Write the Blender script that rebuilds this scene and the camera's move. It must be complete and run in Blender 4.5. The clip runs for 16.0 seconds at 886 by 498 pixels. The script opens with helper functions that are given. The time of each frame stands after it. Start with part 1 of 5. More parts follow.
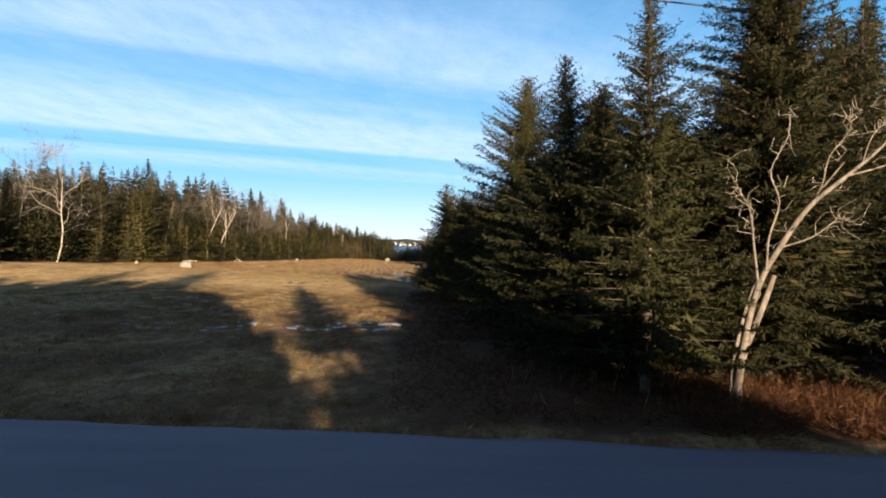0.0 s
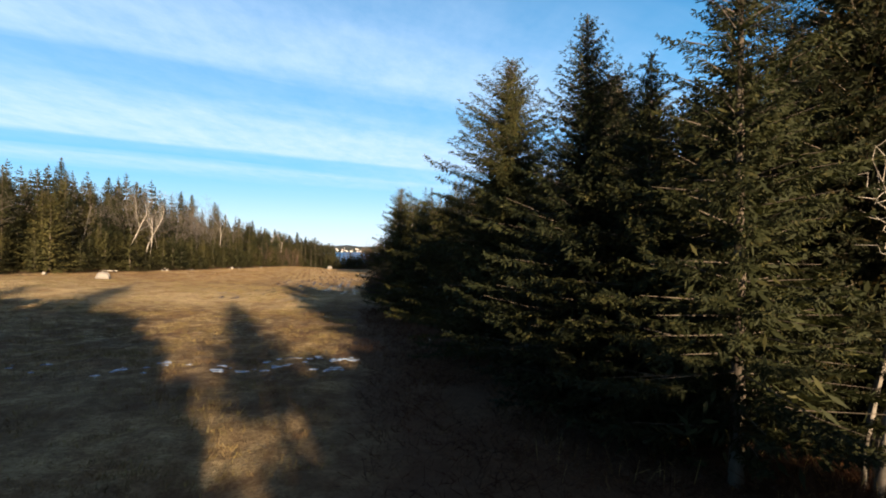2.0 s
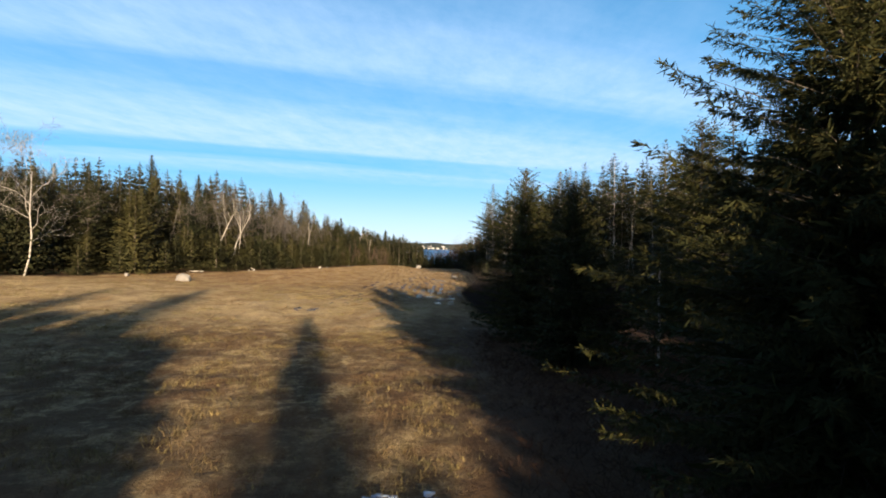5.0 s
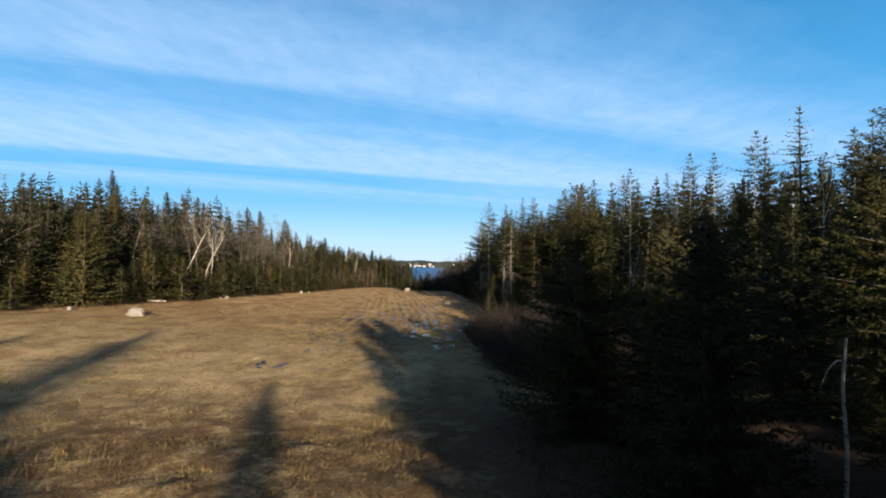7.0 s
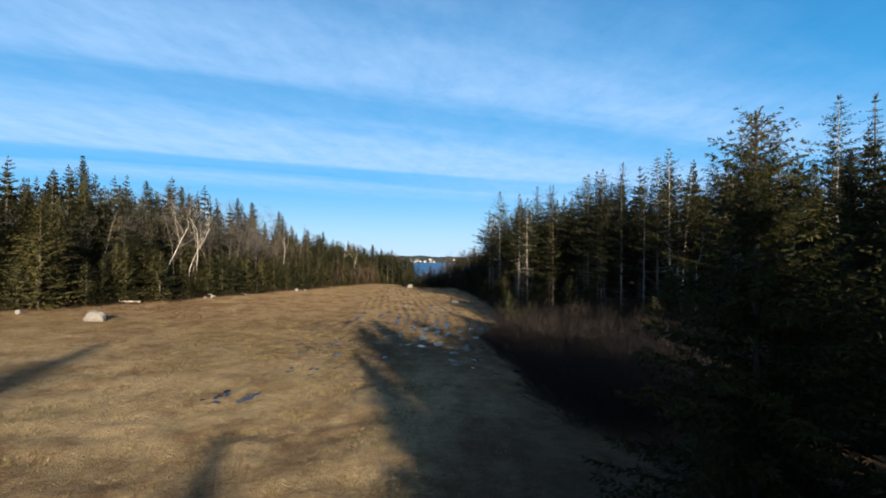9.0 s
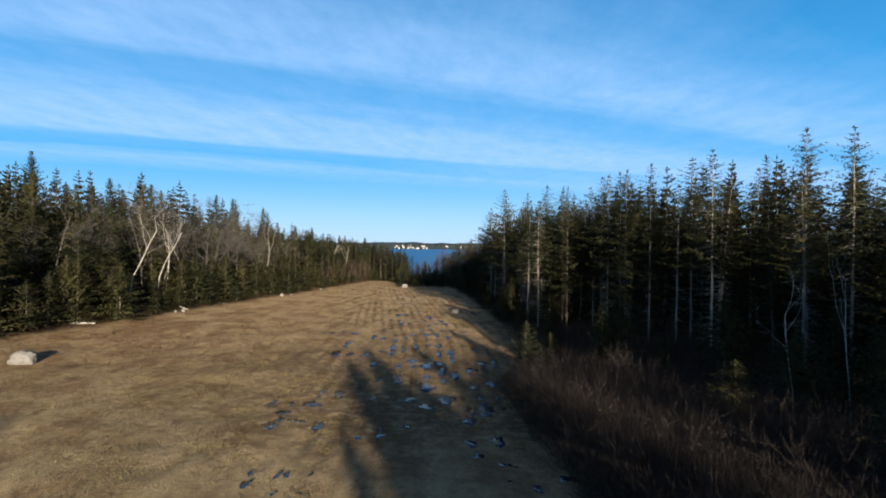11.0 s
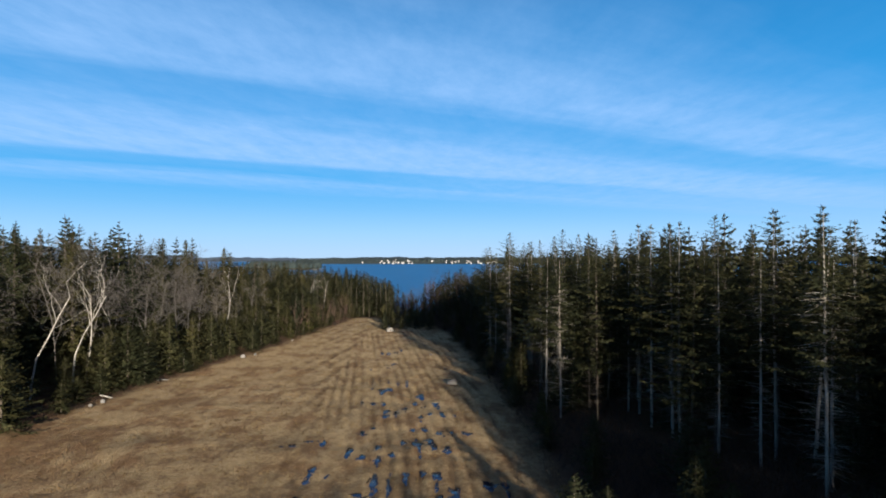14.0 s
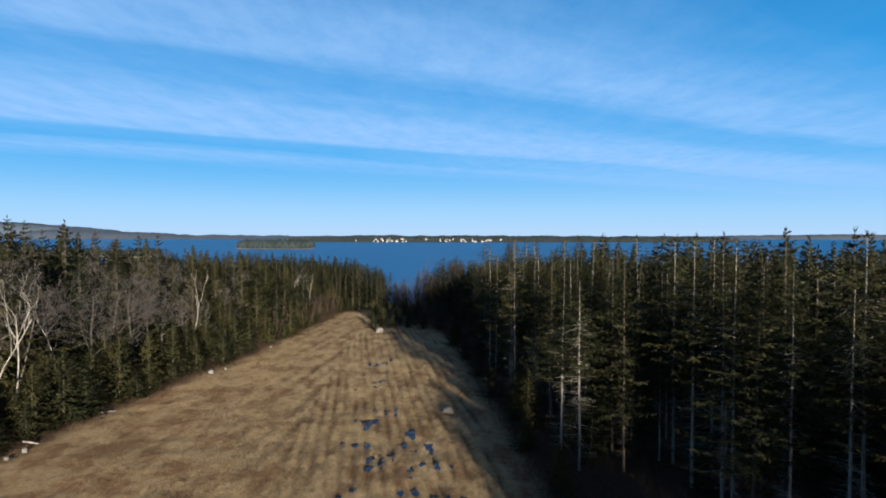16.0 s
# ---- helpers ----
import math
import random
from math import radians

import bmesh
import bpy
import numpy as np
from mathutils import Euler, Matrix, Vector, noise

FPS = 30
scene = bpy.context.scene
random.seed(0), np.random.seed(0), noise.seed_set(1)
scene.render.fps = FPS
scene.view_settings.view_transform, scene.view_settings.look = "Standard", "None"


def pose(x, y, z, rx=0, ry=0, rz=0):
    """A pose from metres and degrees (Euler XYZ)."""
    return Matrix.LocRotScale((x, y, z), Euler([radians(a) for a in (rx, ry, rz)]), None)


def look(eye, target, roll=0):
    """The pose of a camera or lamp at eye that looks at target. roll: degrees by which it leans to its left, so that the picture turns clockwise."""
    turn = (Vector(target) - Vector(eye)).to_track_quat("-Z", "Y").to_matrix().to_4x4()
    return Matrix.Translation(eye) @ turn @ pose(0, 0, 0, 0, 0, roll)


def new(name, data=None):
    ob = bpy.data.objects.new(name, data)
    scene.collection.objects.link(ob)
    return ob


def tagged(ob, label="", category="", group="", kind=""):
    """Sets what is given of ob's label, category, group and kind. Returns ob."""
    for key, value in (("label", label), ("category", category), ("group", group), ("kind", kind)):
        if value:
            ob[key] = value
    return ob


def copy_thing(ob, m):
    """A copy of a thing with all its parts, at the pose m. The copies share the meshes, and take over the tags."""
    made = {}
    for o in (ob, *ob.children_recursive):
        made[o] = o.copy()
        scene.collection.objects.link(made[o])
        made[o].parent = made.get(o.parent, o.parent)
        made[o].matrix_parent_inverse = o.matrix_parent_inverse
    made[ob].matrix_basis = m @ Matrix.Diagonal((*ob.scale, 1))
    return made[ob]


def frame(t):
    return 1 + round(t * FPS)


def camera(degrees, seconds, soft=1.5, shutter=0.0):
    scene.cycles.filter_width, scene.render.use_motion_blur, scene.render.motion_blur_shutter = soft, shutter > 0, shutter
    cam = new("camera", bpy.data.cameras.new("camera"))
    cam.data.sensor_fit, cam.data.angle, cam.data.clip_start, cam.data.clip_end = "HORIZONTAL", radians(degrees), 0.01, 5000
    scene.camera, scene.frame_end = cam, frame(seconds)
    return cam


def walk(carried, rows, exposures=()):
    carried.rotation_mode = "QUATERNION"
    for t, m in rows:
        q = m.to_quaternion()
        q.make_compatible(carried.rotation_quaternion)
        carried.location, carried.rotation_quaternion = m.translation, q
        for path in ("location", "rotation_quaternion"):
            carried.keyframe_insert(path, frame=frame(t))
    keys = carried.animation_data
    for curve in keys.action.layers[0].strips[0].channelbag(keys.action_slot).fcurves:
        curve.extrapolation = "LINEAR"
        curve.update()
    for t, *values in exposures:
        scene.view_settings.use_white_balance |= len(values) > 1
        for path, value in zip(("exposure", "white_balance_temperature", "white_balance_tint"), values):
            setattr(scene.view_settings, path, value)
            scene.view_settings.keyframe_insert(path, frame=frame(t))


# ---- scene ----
cam = camera(76.9, 16.0, soft=1.9)
PATH = [
    (0, (0.043, 2.629, 3.533), (0.12, 4.628, 3.511), 0.8),
    (0.5, (-0.17, 3.447, 3.655), (-0.039, 5.442, 3.637), 0.8),
    (1, (-0.404, 4.512, 3.757), (-0.224, 6.504, 3.738), 0.8),
    (1.5, (-0.61, 5.932, 3.85), (-0.371, 7.918, 3.841), 0.8),
    (2, (-0.726, 7.382, 3.844), (-0.443, 9.361, 3.847), 0.8),
    (2.5, (-0.919, 9.104, 3.809), (-0.627, 11.082, 3.805), 0.8),
    (3, (-1.139, 10.787, 3.808), (-1.109, 12.786, 3.796), 0.9),
    (3.5, (-1.352, 12.663, 3.79), (-1.497, 14.657, 3.773), 0.7),
    (4, (-1.551, 14.567, 3.846), (-1.653, 16.564, 3.829), 0.7),
    (6.5, (-3.04, 25.968, 5.114), (-3.02, 27.967, 5.143), 0.8),
    (7, (-3.383, 28.394, 5.397), (-3.356, 30.393, 5.449), 0.7),
    (7.5, (-3.735, 30.877, 5.308), (-3.711, 32.876, 5.372), 0.6),
    (8, (-3.906, 32.949, 5.207), (-3.885, 34.948, 5.266), 0.6),
    (8.5, (-4.185, 35.298, 5.048), (-4.163, 37.297, 5.096), 0.5),
    (10.8, (-5.459, 46.583, 8.3), (-5.409, 48.582, 8.287), 0.7),
    (11, (-5.539, 47.407, 8.617), (-5.486, 49.406, 8.601), 0.6),
    (11.5, (-5.806, 50.231, 9.658), (-5.735, 52.229, 9.646), 0.6),
    (12, (-6.018, 52.781, 10.635), (-5.933, 54.779, 10.624), 0.4),
    (12.5, (-6.223, 55.538, 11.673), (-6.125, 57.535, 11.661), 0.3),
    (13, (-6.264, 58.632, 12.814), (-6.154, 60.629, 12.809), 0.1),
    (13.5, (-6.263, 61.425, 13.808), (-6.145, 63.422, 13.828), -0.1),
    (14, (-6.189, 64.012, 14.586), (-6.083, 66.009, 14.617), -0.0),
    (14.5, (-6.029, 66.814, 15.593), (-5.936, 68.812, 15.599), 0.1),
    (15, (-5.89, 69.219, 16.453), (-5.787, 71.216, 16.419), 0.2),
    (15.5, (-5.826, 71.944, 17.342), (-5.698, 73.939, 17.286), 0.2),
    (16, (-5.669, 75.023, 18.348), (-5.542, 77.018, 18.298), 0.1),
]
EXPOSURES = [(0, 1.84, 7400, 16), (4, 1.80, 7100, 13), (7, 1.52, 6450, 10), (11, 1.36, 5850, 8), (13, 1.25, 5600, 8), (16, 1.16, 5600, 8)]
walk(cam, [(t, look(eye, target, roll)) for t, eye, target, roll in PATH], EXPOSURES)

# ---- light ----
SUN_DIR = Vector((0.243, -0.970, 0.182)).normalized()      # towards the low winter sun, behind and to the right
sun = new("sun", bpy.data.lights.new("sun", "SUN"))
sun.data.energy, sun.data.angle, sun.data.color = 5.0, radians(0.6), (1.0, 0.82, 0.59)
sun.matrix_world = look((0, 0, 60), Vector((0, 0, 60)) - SUN_DIR)


def node(nt, kind, **values):
    n = nt.nodes.new(kind)
    for key, value in values.items():
        n.inputs[key.replace("_", " ")].default_value = value
    return n


def math_node(nt, op, a, b=None, clamp=False):
    n = nt.nodes.new("ShaderNodeMath")
    n.operation, n.use_clamp = op, clamp
    for i, v in enumerate((a, b)):
        if v is None:
            continue
        if hasattr(v, "node"):
            nt.links.new(v, n.inputs[i])
        else:
            n.inputs[i].default_value = v
    return n.outputs[0]


def ramp(nt, fac, stops, mode="LINEAR"):
    n = nt.nodes.new("ShaderNodeValToRGB")
    n.color_ramp.interpolation = mode
    el = n.color_ramp.elements
    while len(el) < len(stops):
        el.new(0.5)
    for e, (p, c) in zip(el, stops):
        e.position = p
        e.color = (c, c, c, 1) if isinstance(c, (int, float)) else (*c, 1)
    nt.links.new(fac, n.inputs[0])
    return n.outputs[0]


def mix(nt, fac, a, b, blend="MIX"):
    n = nt.nodes.new("ShaderNodeMix")
    n.data_type, n.blend_type = "RGBA", blend
    for i, v in ((0, fac), (6, a), (7, b)):
        if hasattr(v, "node"):
            nt.links.new(v, n.inputs[i])
        else:
            n.inputs[i].default_value = v if isinstance(v, (int, float)) else (*v, 1)
    return n.outputs[2]


def noise_tex(nt, vec, scale, detail=4.0, rough=0.55):
    n = node(nt, "ShaderNodeTexNoise", Scale=scale, Detail=detail, Roughness=rough)
    if vec is not None:
        nt.links.new(vec, n.inputs["Vector"])
    return n.outputs["Fac"]


def scaled(nt, vec, sx, sy, sz):
    n = nt.nodes.new("ShaderNodeMapping")
    n.inputs["Scale"].default_value = (sx, sy, sz)
    nt.links.new(vec, n.inputs["Vector"])
    return n.outputs[0]


world = bpy.data.worlds.new("winter_sky")
scene.world = world
world.use_nodes = True
wt = world.node_tree
wt.nodes.clear()
sky = wt.nodes.new("ShaderNodeTexSky")
sky.sky_type, sky.sun_disc = "NISHITA", False
sky.sun_elevation, sky.sun_rotation = radians(10.2), math.atan2(0.243, -0.970)
sky.altitude, sky.air_density, sky.dust_density, sky.ozone_density = 0, 1.0, 0.3, 2.0
coord = wt.nodes.new("ShaderNodeTexCoord").outputs["Generated"]
sep = wt.nodes.new("ShaderNodeSeparateXYZ")
wt.links.new(coord, sep.inputs[0])
# cirrus streaks on a high flat layer: u across, w along, both in layer heights
zc = math_node(wt, "MAXIMUM", sep.outputs[2], 0.03)
u = math_node(wt, "DIVIDE", sep.outputs[0], zc)
v = math_node(wt, "DIVIDE", sep.outputs[1], zc)
w = math_node(wt, "ADD", v, math_node(wt, "MULTIPLY", u, -0.46))
comb = wt.nodes.new("ShaderNodeCombineXYZ")
wt.links.new(u, comb.inputs[0]), wt.links.new(w, comb.inputs[1])
streak = noise_tex(wt, scaled(wt, comb.outputs[0], 0.22, 0.9, 1), 1.0, 5.0, 0.6)
wisp = noise_tex(wt, scaled(wt, comb.outputs[0], 1.6, 0.8, 1), 2.2, 8.0, 0.68)
warp = math_node(wt, "ADD", w, math_node(wt, "MULTIPLY", math_node(wt, "SUBTRACT", streak, 0.5), 1.5))
bands = ramp(wt, math_node(wt, "DIVIDE", warp, 12.0), [
    (0.0, 0.0), (0.13, 0.08), (0.185, 0.34), (0.235, 0.62), (0.275, 0.70), (0.315, 0.28), (0.355, 0.35),
    (0.41, 0.72), (0.49, 0.86), (0.535, 0.78), (0.57, 0.26), (0.635, 0.14), (0.675, 0.62), (0.715, 0.50), (0.80, 0.14), (1.0, 0.04)])
veil = ramp(wt, math_node(wt, "ADD", math_node(wt, "MULTIPLY", u, 0.1), 0.5), [(0.30, 0.0), (0.58, 0.42), (0.80, 0.50)])
veil = math_node(wt, "MULTIPLY", veil, ramp(wt, math_node(wt, "DIVIDE", warp, 12.0), [(0.50, 0.0), (0.56, 1.0), (0.66, 1.0), (0.80, 0.0)]))
bands = math_node(wt, "MAXIMUM", bands, veil)
cloud = math_node(wt, "MULTIPLY", bands, math_node(wt, "ADD", math_node(wt, "MULTIPLY", wisp, 1.3), 0.30), clamp=True)
cloud = math_node(wt, "MULTIPLY", cloud, ramp(wt, sep.outputs[2], [(0.03, 0.0), (0.10, 1.0)]))
clear = ramp(wt, sep.outputs[2], [(0.0, (0.60, 0.79, 0.98)), (0.045, (0.43, 0.72, 0.99)), (0.12, (0.100, 0.49, 0.90)), (0.25, (0.038, 0.365, 0.77)), (0.40, (0.017, 0.25, 0.58)), (0.58, (0.050, 0.090, 0.20)), (1.0, (0.042, 0.055, 0.105))])
lit = mix(wt, 1.0, clear, (8.0, 8.0, 8.0), "MULTIPLY")
deep = mix(wt, ramp(wt, math_node(wt, "ADD", math_node(wt, "MULTIPLY", sep.outputs[1], 0.5), 0.5), [(0.2, 0.72), (0.6, 0.92)]), sky.outputs[0], lit)
# the bright haze round the low sun, behind the camera
dot = wt.nodes.new("ShaderNodeVectorMath")
dot.operation = "DOT_PRODUCT"
dot.inputs[1].default_value = SUN_DIR
wt.links.new(coord, dot.inputs[0])
deep = mix(wt, ramp(wt, dot.outputs["Value"], [(0.15, 0.0), (0.55, 0.025), (0.85, 0.10), (1.0, 0.28)]), deep, (10.4, 9.0, 7.4))
cloudy = mix(wt, math_node(wt, "MULTIPLY", cloud, 0.92), deep, (3.76, 5.52, 8.0))
back = node(wt, "ShaderNodeBackground", Strength=0.050)
wt.links.new(cloudy, back.inputs["Color"])
out = wt.nodes.new("ShaderNodeOutputWorld")
wt.links.new(back.outputs[0], out.inputs["Surface"])


# ---- materials ----
def material(name, rough=0.9, spec=0.25, metal=0.0):
    m = bpy.data.materials.new(name)
    m.use_nodes = True
    nt = m.node_tree
    bsdf = nt.nodes["Principled BSDF"]
    bsdf.inputs["Roughness"].default_value = rough
    bsdf.inputs["Specular IOR Level"].default_value = spec
    bsdf.inputs["Metallic"].default_value = metal
    return m, nt, bsdf


def place(nt):
    return nt.nodes.new("ShaderNodeNewGeometry").outputs["Position"]


def bump(nt, bsdf, height, strength, dist=0.05):
    b = node(nt, "ShaderNodeBump", Strength=strength, Distance=dist)
    nt.links.new(height, b.inputs["Height"])
    nt.links.new(b.outputs[0], bsdf.inputs["Normal"])


def foliage(name, dark, light, tip, tip_share=0.12, mottle=None, thin=0.3):
    """Needles: each tree has a tone of its own, each spray a little one."""
    m, nt, bsdf = material(name, 0.75, 0.2)
    island = nt.nodes.new("ShaderNodeNewGeometry").outputs["Random Per Island"]
    tree = nt.nodes.new("ShaderNodeObjectInfo").outputs["Random"]
    base = mix(nt, math_node(nt, "ADD", math_node(nt, "MULTIPLY", island, 0.7), 0.15), dark, light)
    base = mix(nt, ramp(nt, island, [(1 - tip_share - 0.02, 0.0), (1 - tip_share, 1.0)]), base, tip)
    tone = mix(nt, tree, (0.60, 0.70, 0.66), (1.50, 1.36, 1.02))
    col = mix(nt, 1.0, base, tone, "MULTIPLY")
    patch = noise_tex(nt, place(nt), 0.9, 3.0)
    col = mix(nt, 1.0, col, ramp(nt, patch, [(0.3, (0.7, 0.75, 0.7)), (0.7, (1.25, 1.2, 1.1))]), "MULTIPLY")
    if mottle:                                           # patches of other growth
        p = place(nt)
        col = mix(nt, ramp(nt, noise_tex(nt, scaled(nt, p, 1, 0.6, 1), 0.42, 5.0, 0.6), [(0.47, 0.0), (0.60, 0.75)]), col, mottle)
        col = mix(nt, ramp(nt, noise_tex(nt, scaled(nt, p, 1, 0.7, 1), 1.5, 6.0, 0.72), [(0.50, 0.0), (0.60, 0.7)]), col, tuple(0.7 * v for v in mottle))
    nt.links.new(col, bsdf.inputs["Base Color"])
    if thin:                                             # light that passes through the blades
        back = nt.nodes.new("ShaderNodeBsdfTranslucent")
        nt.links.new(col, back.inputs["Color"])
        both = node(nt, "ShaderNodeMixShader", Fac=thin)
        nt.links.new(bsdf.outputs[0], both.inputs[1])
        nt.links.new(back.outputs[0], both.inputs[2])
        nt.links.new(both.outputs[0], nt.nodes["Material Output"].inputs["Surface"])
    return m


def bark(name, dark, light, scale=6.0, stretch=0.25, scars=None):
    m, nt, bsdf = material(name, 0.9, 0.2)
    p = place(nt)
    f = noise_tex(nt, scaled(nt, p, 1, 1, stretch), scale, 6.0, 0.65)
    col = mix(nt, ramp(nt, f, [(0.35, 0.0), (0.65, 1.0)]), dark, light)
    if scars:
        s = noise_tex(nt, scaled(nt, p, 0.6, 0.6, 5.0), 3.0, 3.0)
        col = mix(nt, ramp(nt, s, [(0.60, 0.0), (0.66, 1.0)]), col, scars)
    tree = nt.nodes.new("ShaderNodeObjectInfo").outputs["Random"]
    col = mix(nt, 1.0, col, mix(nt, tree, (0.8, 0.8, 0.8), (1.2, 1.17, 1.12)), "MULTIPLY")
    nt.links.new(col, bsdf.inputs["Base Color"])
    bump(nt, bsdf, f, 0.6, 0.03)
    return m


NEEDLE_NEAR = foliage("spruce_needles", (0.019, 0.023, 0.010), (0.034, 0.037, 0.014), (0.055, 0.050, 0.020))
NEEDLE_DARK = foliage("dark_spruce_needles", (0.011, 0.0145, 0.007), (0.021, 0.024, 0.0105), (0.040, 0.031, 0.014))
NEEDLE_FOREST = foliage("forest_needles", (0.030, 0.032, 0.016), (0.046, 0.046, 0.022), (0.056, 0.051, 0.025), thin=0.35)
NEEDLE_OLIVE = foliage("olive_needles", (0.028, 0.033, 0.011), (0.055, 0.054, 0.018), (0.070, 0.058, 0.022), 0.2)
CONES = foliage("spruce_cones", (0.075, 0.040, 0.020), (0.13, 0.070, 0.034), (0.15, 0.09, 0.045))
BARK_SPRUCE = bark("spruce_bark", (0.040, 0.032, 0.026), (0.11, 0.092, 0.074))
BARK_GREY = bark("weathered_grey_bark", (0.10, 0.088, 0.076), (0.33, 0.30, 0.265), 5.0, 0.12)
BARK_BIRCH = bark("white_birch_bark", (0.20, 0.184, 0.16), (0.44, 0.41, 0.37), 5.0, 0.5, (0.10, 0.085, 0.07))
BARK_DEAD = bark("peeling_dead_birch_bark", (0.075, 0.066, 0.055), (0.20, 0.18, 0.155), 6.0, 0.4, (0.055, 0.046, 0.038))
TWIG_GREY = bark("bare_grey_twigs", (0.068, 0.060, 0.055), (0.140, 0.126, 0.115), 8.0, 0.4)
TWIG_RED = bark("bare_reddish_twigs", (0.060, 0.038, 0.030), (0.130, 0.085, 0.068), 8.0, 0.4)
BRUSH_RED = foliage("red_bramble_canes", (0.030, 0.014, 0.011), (0.066, 0.032, 0.022), (0.13, 0.085, 0.045), 0.06)
BRUSH_BROWN = foliage("brown_alder_stems", (0.022, 0.0165, 0.0185), (0.041, 0.0305, 0.0330), (0.055, 0.0425, 0.0435), 0.05, thin=0.1)
DRY_STALK = foliage("pale_dry_stalks", (0.240, 0.176, 0.088), (0.400, 0.304, 0.152), (0.440, 0.352, 0.192), 0.2)
GRASS = foliage("dry_winter_grass", (0.21, 0.155, 0.082), (0.42, 0.330, 0.185), (0.25, 0.168, 0.098), 0.2, (0.155, 0.095, 0.056))
GRASS_PALE = foliage("bleached_meadow_grass", (0.30, 0.230, 0.120), (0.58, 0.470, 0.265), (0.36, 0.255, 0.145), 0.2, (0.24, 0.150, 0.085))
STUBBLE = foliage("rusty_stubble", (0.25, 0.172, 0.088), (0.47, 0.345, 0.186), (0.27, 0.175, 0.095), 0.2, (0.24, 0.140, 0.075))


def ground_material():
    m, nt, bsdf = material("dry_meadow_ground", 0.95, 0.1)
    p = place(nt)
    fine = noise_tex(nt, p, 3.2, 8.0, 0.7)
    mid = noise_tex(nt, scaled(nt, p, 1, 0.55, 1), 0.42, 5.0, 0.6)
    broad = noise_tex(nt, scaled(nt, p, 1, 0.45, 1), 0.085, 4.0, 0.55)
    clump = noise_tex(nt, p, 11.0, 4.0, 0.7)
    straw = mix(nt, ramp(nt, fine, [(0.32, 0.0), (0.66, 1.0)]), (0.36, 0.258, 0.124), (0.67, 0.510, 0.275))
    red = mix(nt, fine, (0.160, 0.080, 0.038), (0.320, 0.180, 0.088))
    green = mix(nt, fine, (0.25, 0.188, 0.080), (0.47, 0.365, 0.175))
    along = nt.nodes.new("ShaderNodeSeparateXYZ")
    nt.links.new(p, along.inputs[0])
    wet = ramp(nt, math_node(nt, "DIVIDE", along.outputs[1], 200.0), [(0.10, 1.0), (0.22, 0.95), (0.36, 0.60), (0.56, 1.0)])
    col = mix(nt, math_node(nt, "MULTIPLY", wet, ramp(nt, mid, [(0.47, 0.0), (0.62, 0.85)])), straw, red)
    col = mix(nt, ramp(nt, math_node(nt, "DIVIDE", along.outputs[1], 200.0), [(0.41, 0.0), (0.47, 0.28), (0.60, 0.15), (0.80, 0.05)]), col, red)
    col = mix(nt, ramp(nt, broad, [(0.52, 0.0), (0.66, 0.5)]), col, green)
    side = ramp(nt, math_node(nt, "DIVIDE", math_node(nt, "ADD", along.outputs[0], 50.0), 50.0), [(0.10, 0.85), (0.40, 0.65), (0.64, 0.0)])
    deep = ramp(nt, math_node(nt, "DIVIDE", along.outputs[1], 200.0), [(0.34, 0.0), (0.46, 1.0), (0.72, 1.0), (0.85, 0.4)])
    col = mix(nt, math_node(nt, "MULTIPLY", math_node(nt, "MULTIPLY", side, deep), ramp(nt, mid, [(0.36, 0.25), (0.58, 1.0)])), col, red)
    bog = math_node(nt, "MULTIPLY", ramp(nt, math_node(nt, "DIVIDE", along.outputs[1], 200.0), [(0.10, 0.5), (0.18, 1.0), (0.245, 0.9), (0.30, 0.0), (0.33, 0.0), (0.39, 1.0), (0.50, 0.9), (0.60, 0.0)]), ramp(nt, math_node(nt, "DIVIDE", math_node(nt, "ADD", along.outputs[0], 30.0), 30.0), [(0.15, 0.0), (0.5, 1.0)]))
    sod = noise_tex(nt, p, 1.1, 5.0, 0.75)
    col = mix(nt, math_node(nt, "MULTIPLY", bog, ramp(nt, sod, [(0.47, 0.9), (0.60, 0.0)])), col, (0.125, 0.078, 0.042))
    tuft = noise_tex(nt, scaled(nt, p, 1, 0.7, 1), 1.5, 6.0, 0.72)
    col = mix(nt, ramp(nt, tuft, [(0.50, 0.0), (0.62, 0.7)]), col, mix(nt, fine, (0.120, 0.068, 0.034), (0.240, 0.144, 0.068)))
    col = mix(nt, ramp(nt, tuft, [(0.34, 0.5), (0.46, 0.0)]), col, (0.480, 0.360, 0.200))
    col = mix(nt, ramp(nt, clump, [(0.36, 0.55), (0.52, 0.0)]), col, (0.104, 0.062, 0.032))
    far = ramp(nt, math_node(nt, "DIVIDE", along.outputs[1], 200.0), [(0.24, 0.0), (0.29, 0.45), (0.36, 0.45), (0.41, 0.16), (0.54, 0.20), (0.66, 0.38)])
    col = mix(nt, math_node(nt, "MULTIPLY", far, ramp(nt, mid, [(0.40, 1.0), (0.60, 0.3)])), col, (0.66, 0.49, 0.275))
    # wheel ruts and mown rows: darker brown in the hollows
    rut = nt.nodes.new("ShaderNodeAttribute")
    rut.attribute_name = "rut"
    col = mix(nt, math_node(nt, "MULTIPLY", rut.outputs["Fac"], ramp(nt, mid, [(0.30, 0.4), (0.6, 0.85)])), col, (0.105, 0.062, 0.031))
    # leaf litter, plus the spruces' shade put into the ground colour
    wood = nt.nodes.new("ShaderNodeAttribute")
    wood.attribute_name = "litter_shade"
    col = mix(nt, wood.outputs["Fac"], col, mix(nt, fine, (0.060, 0.036, 0.024), (0.152, 0.096, 0.060)))
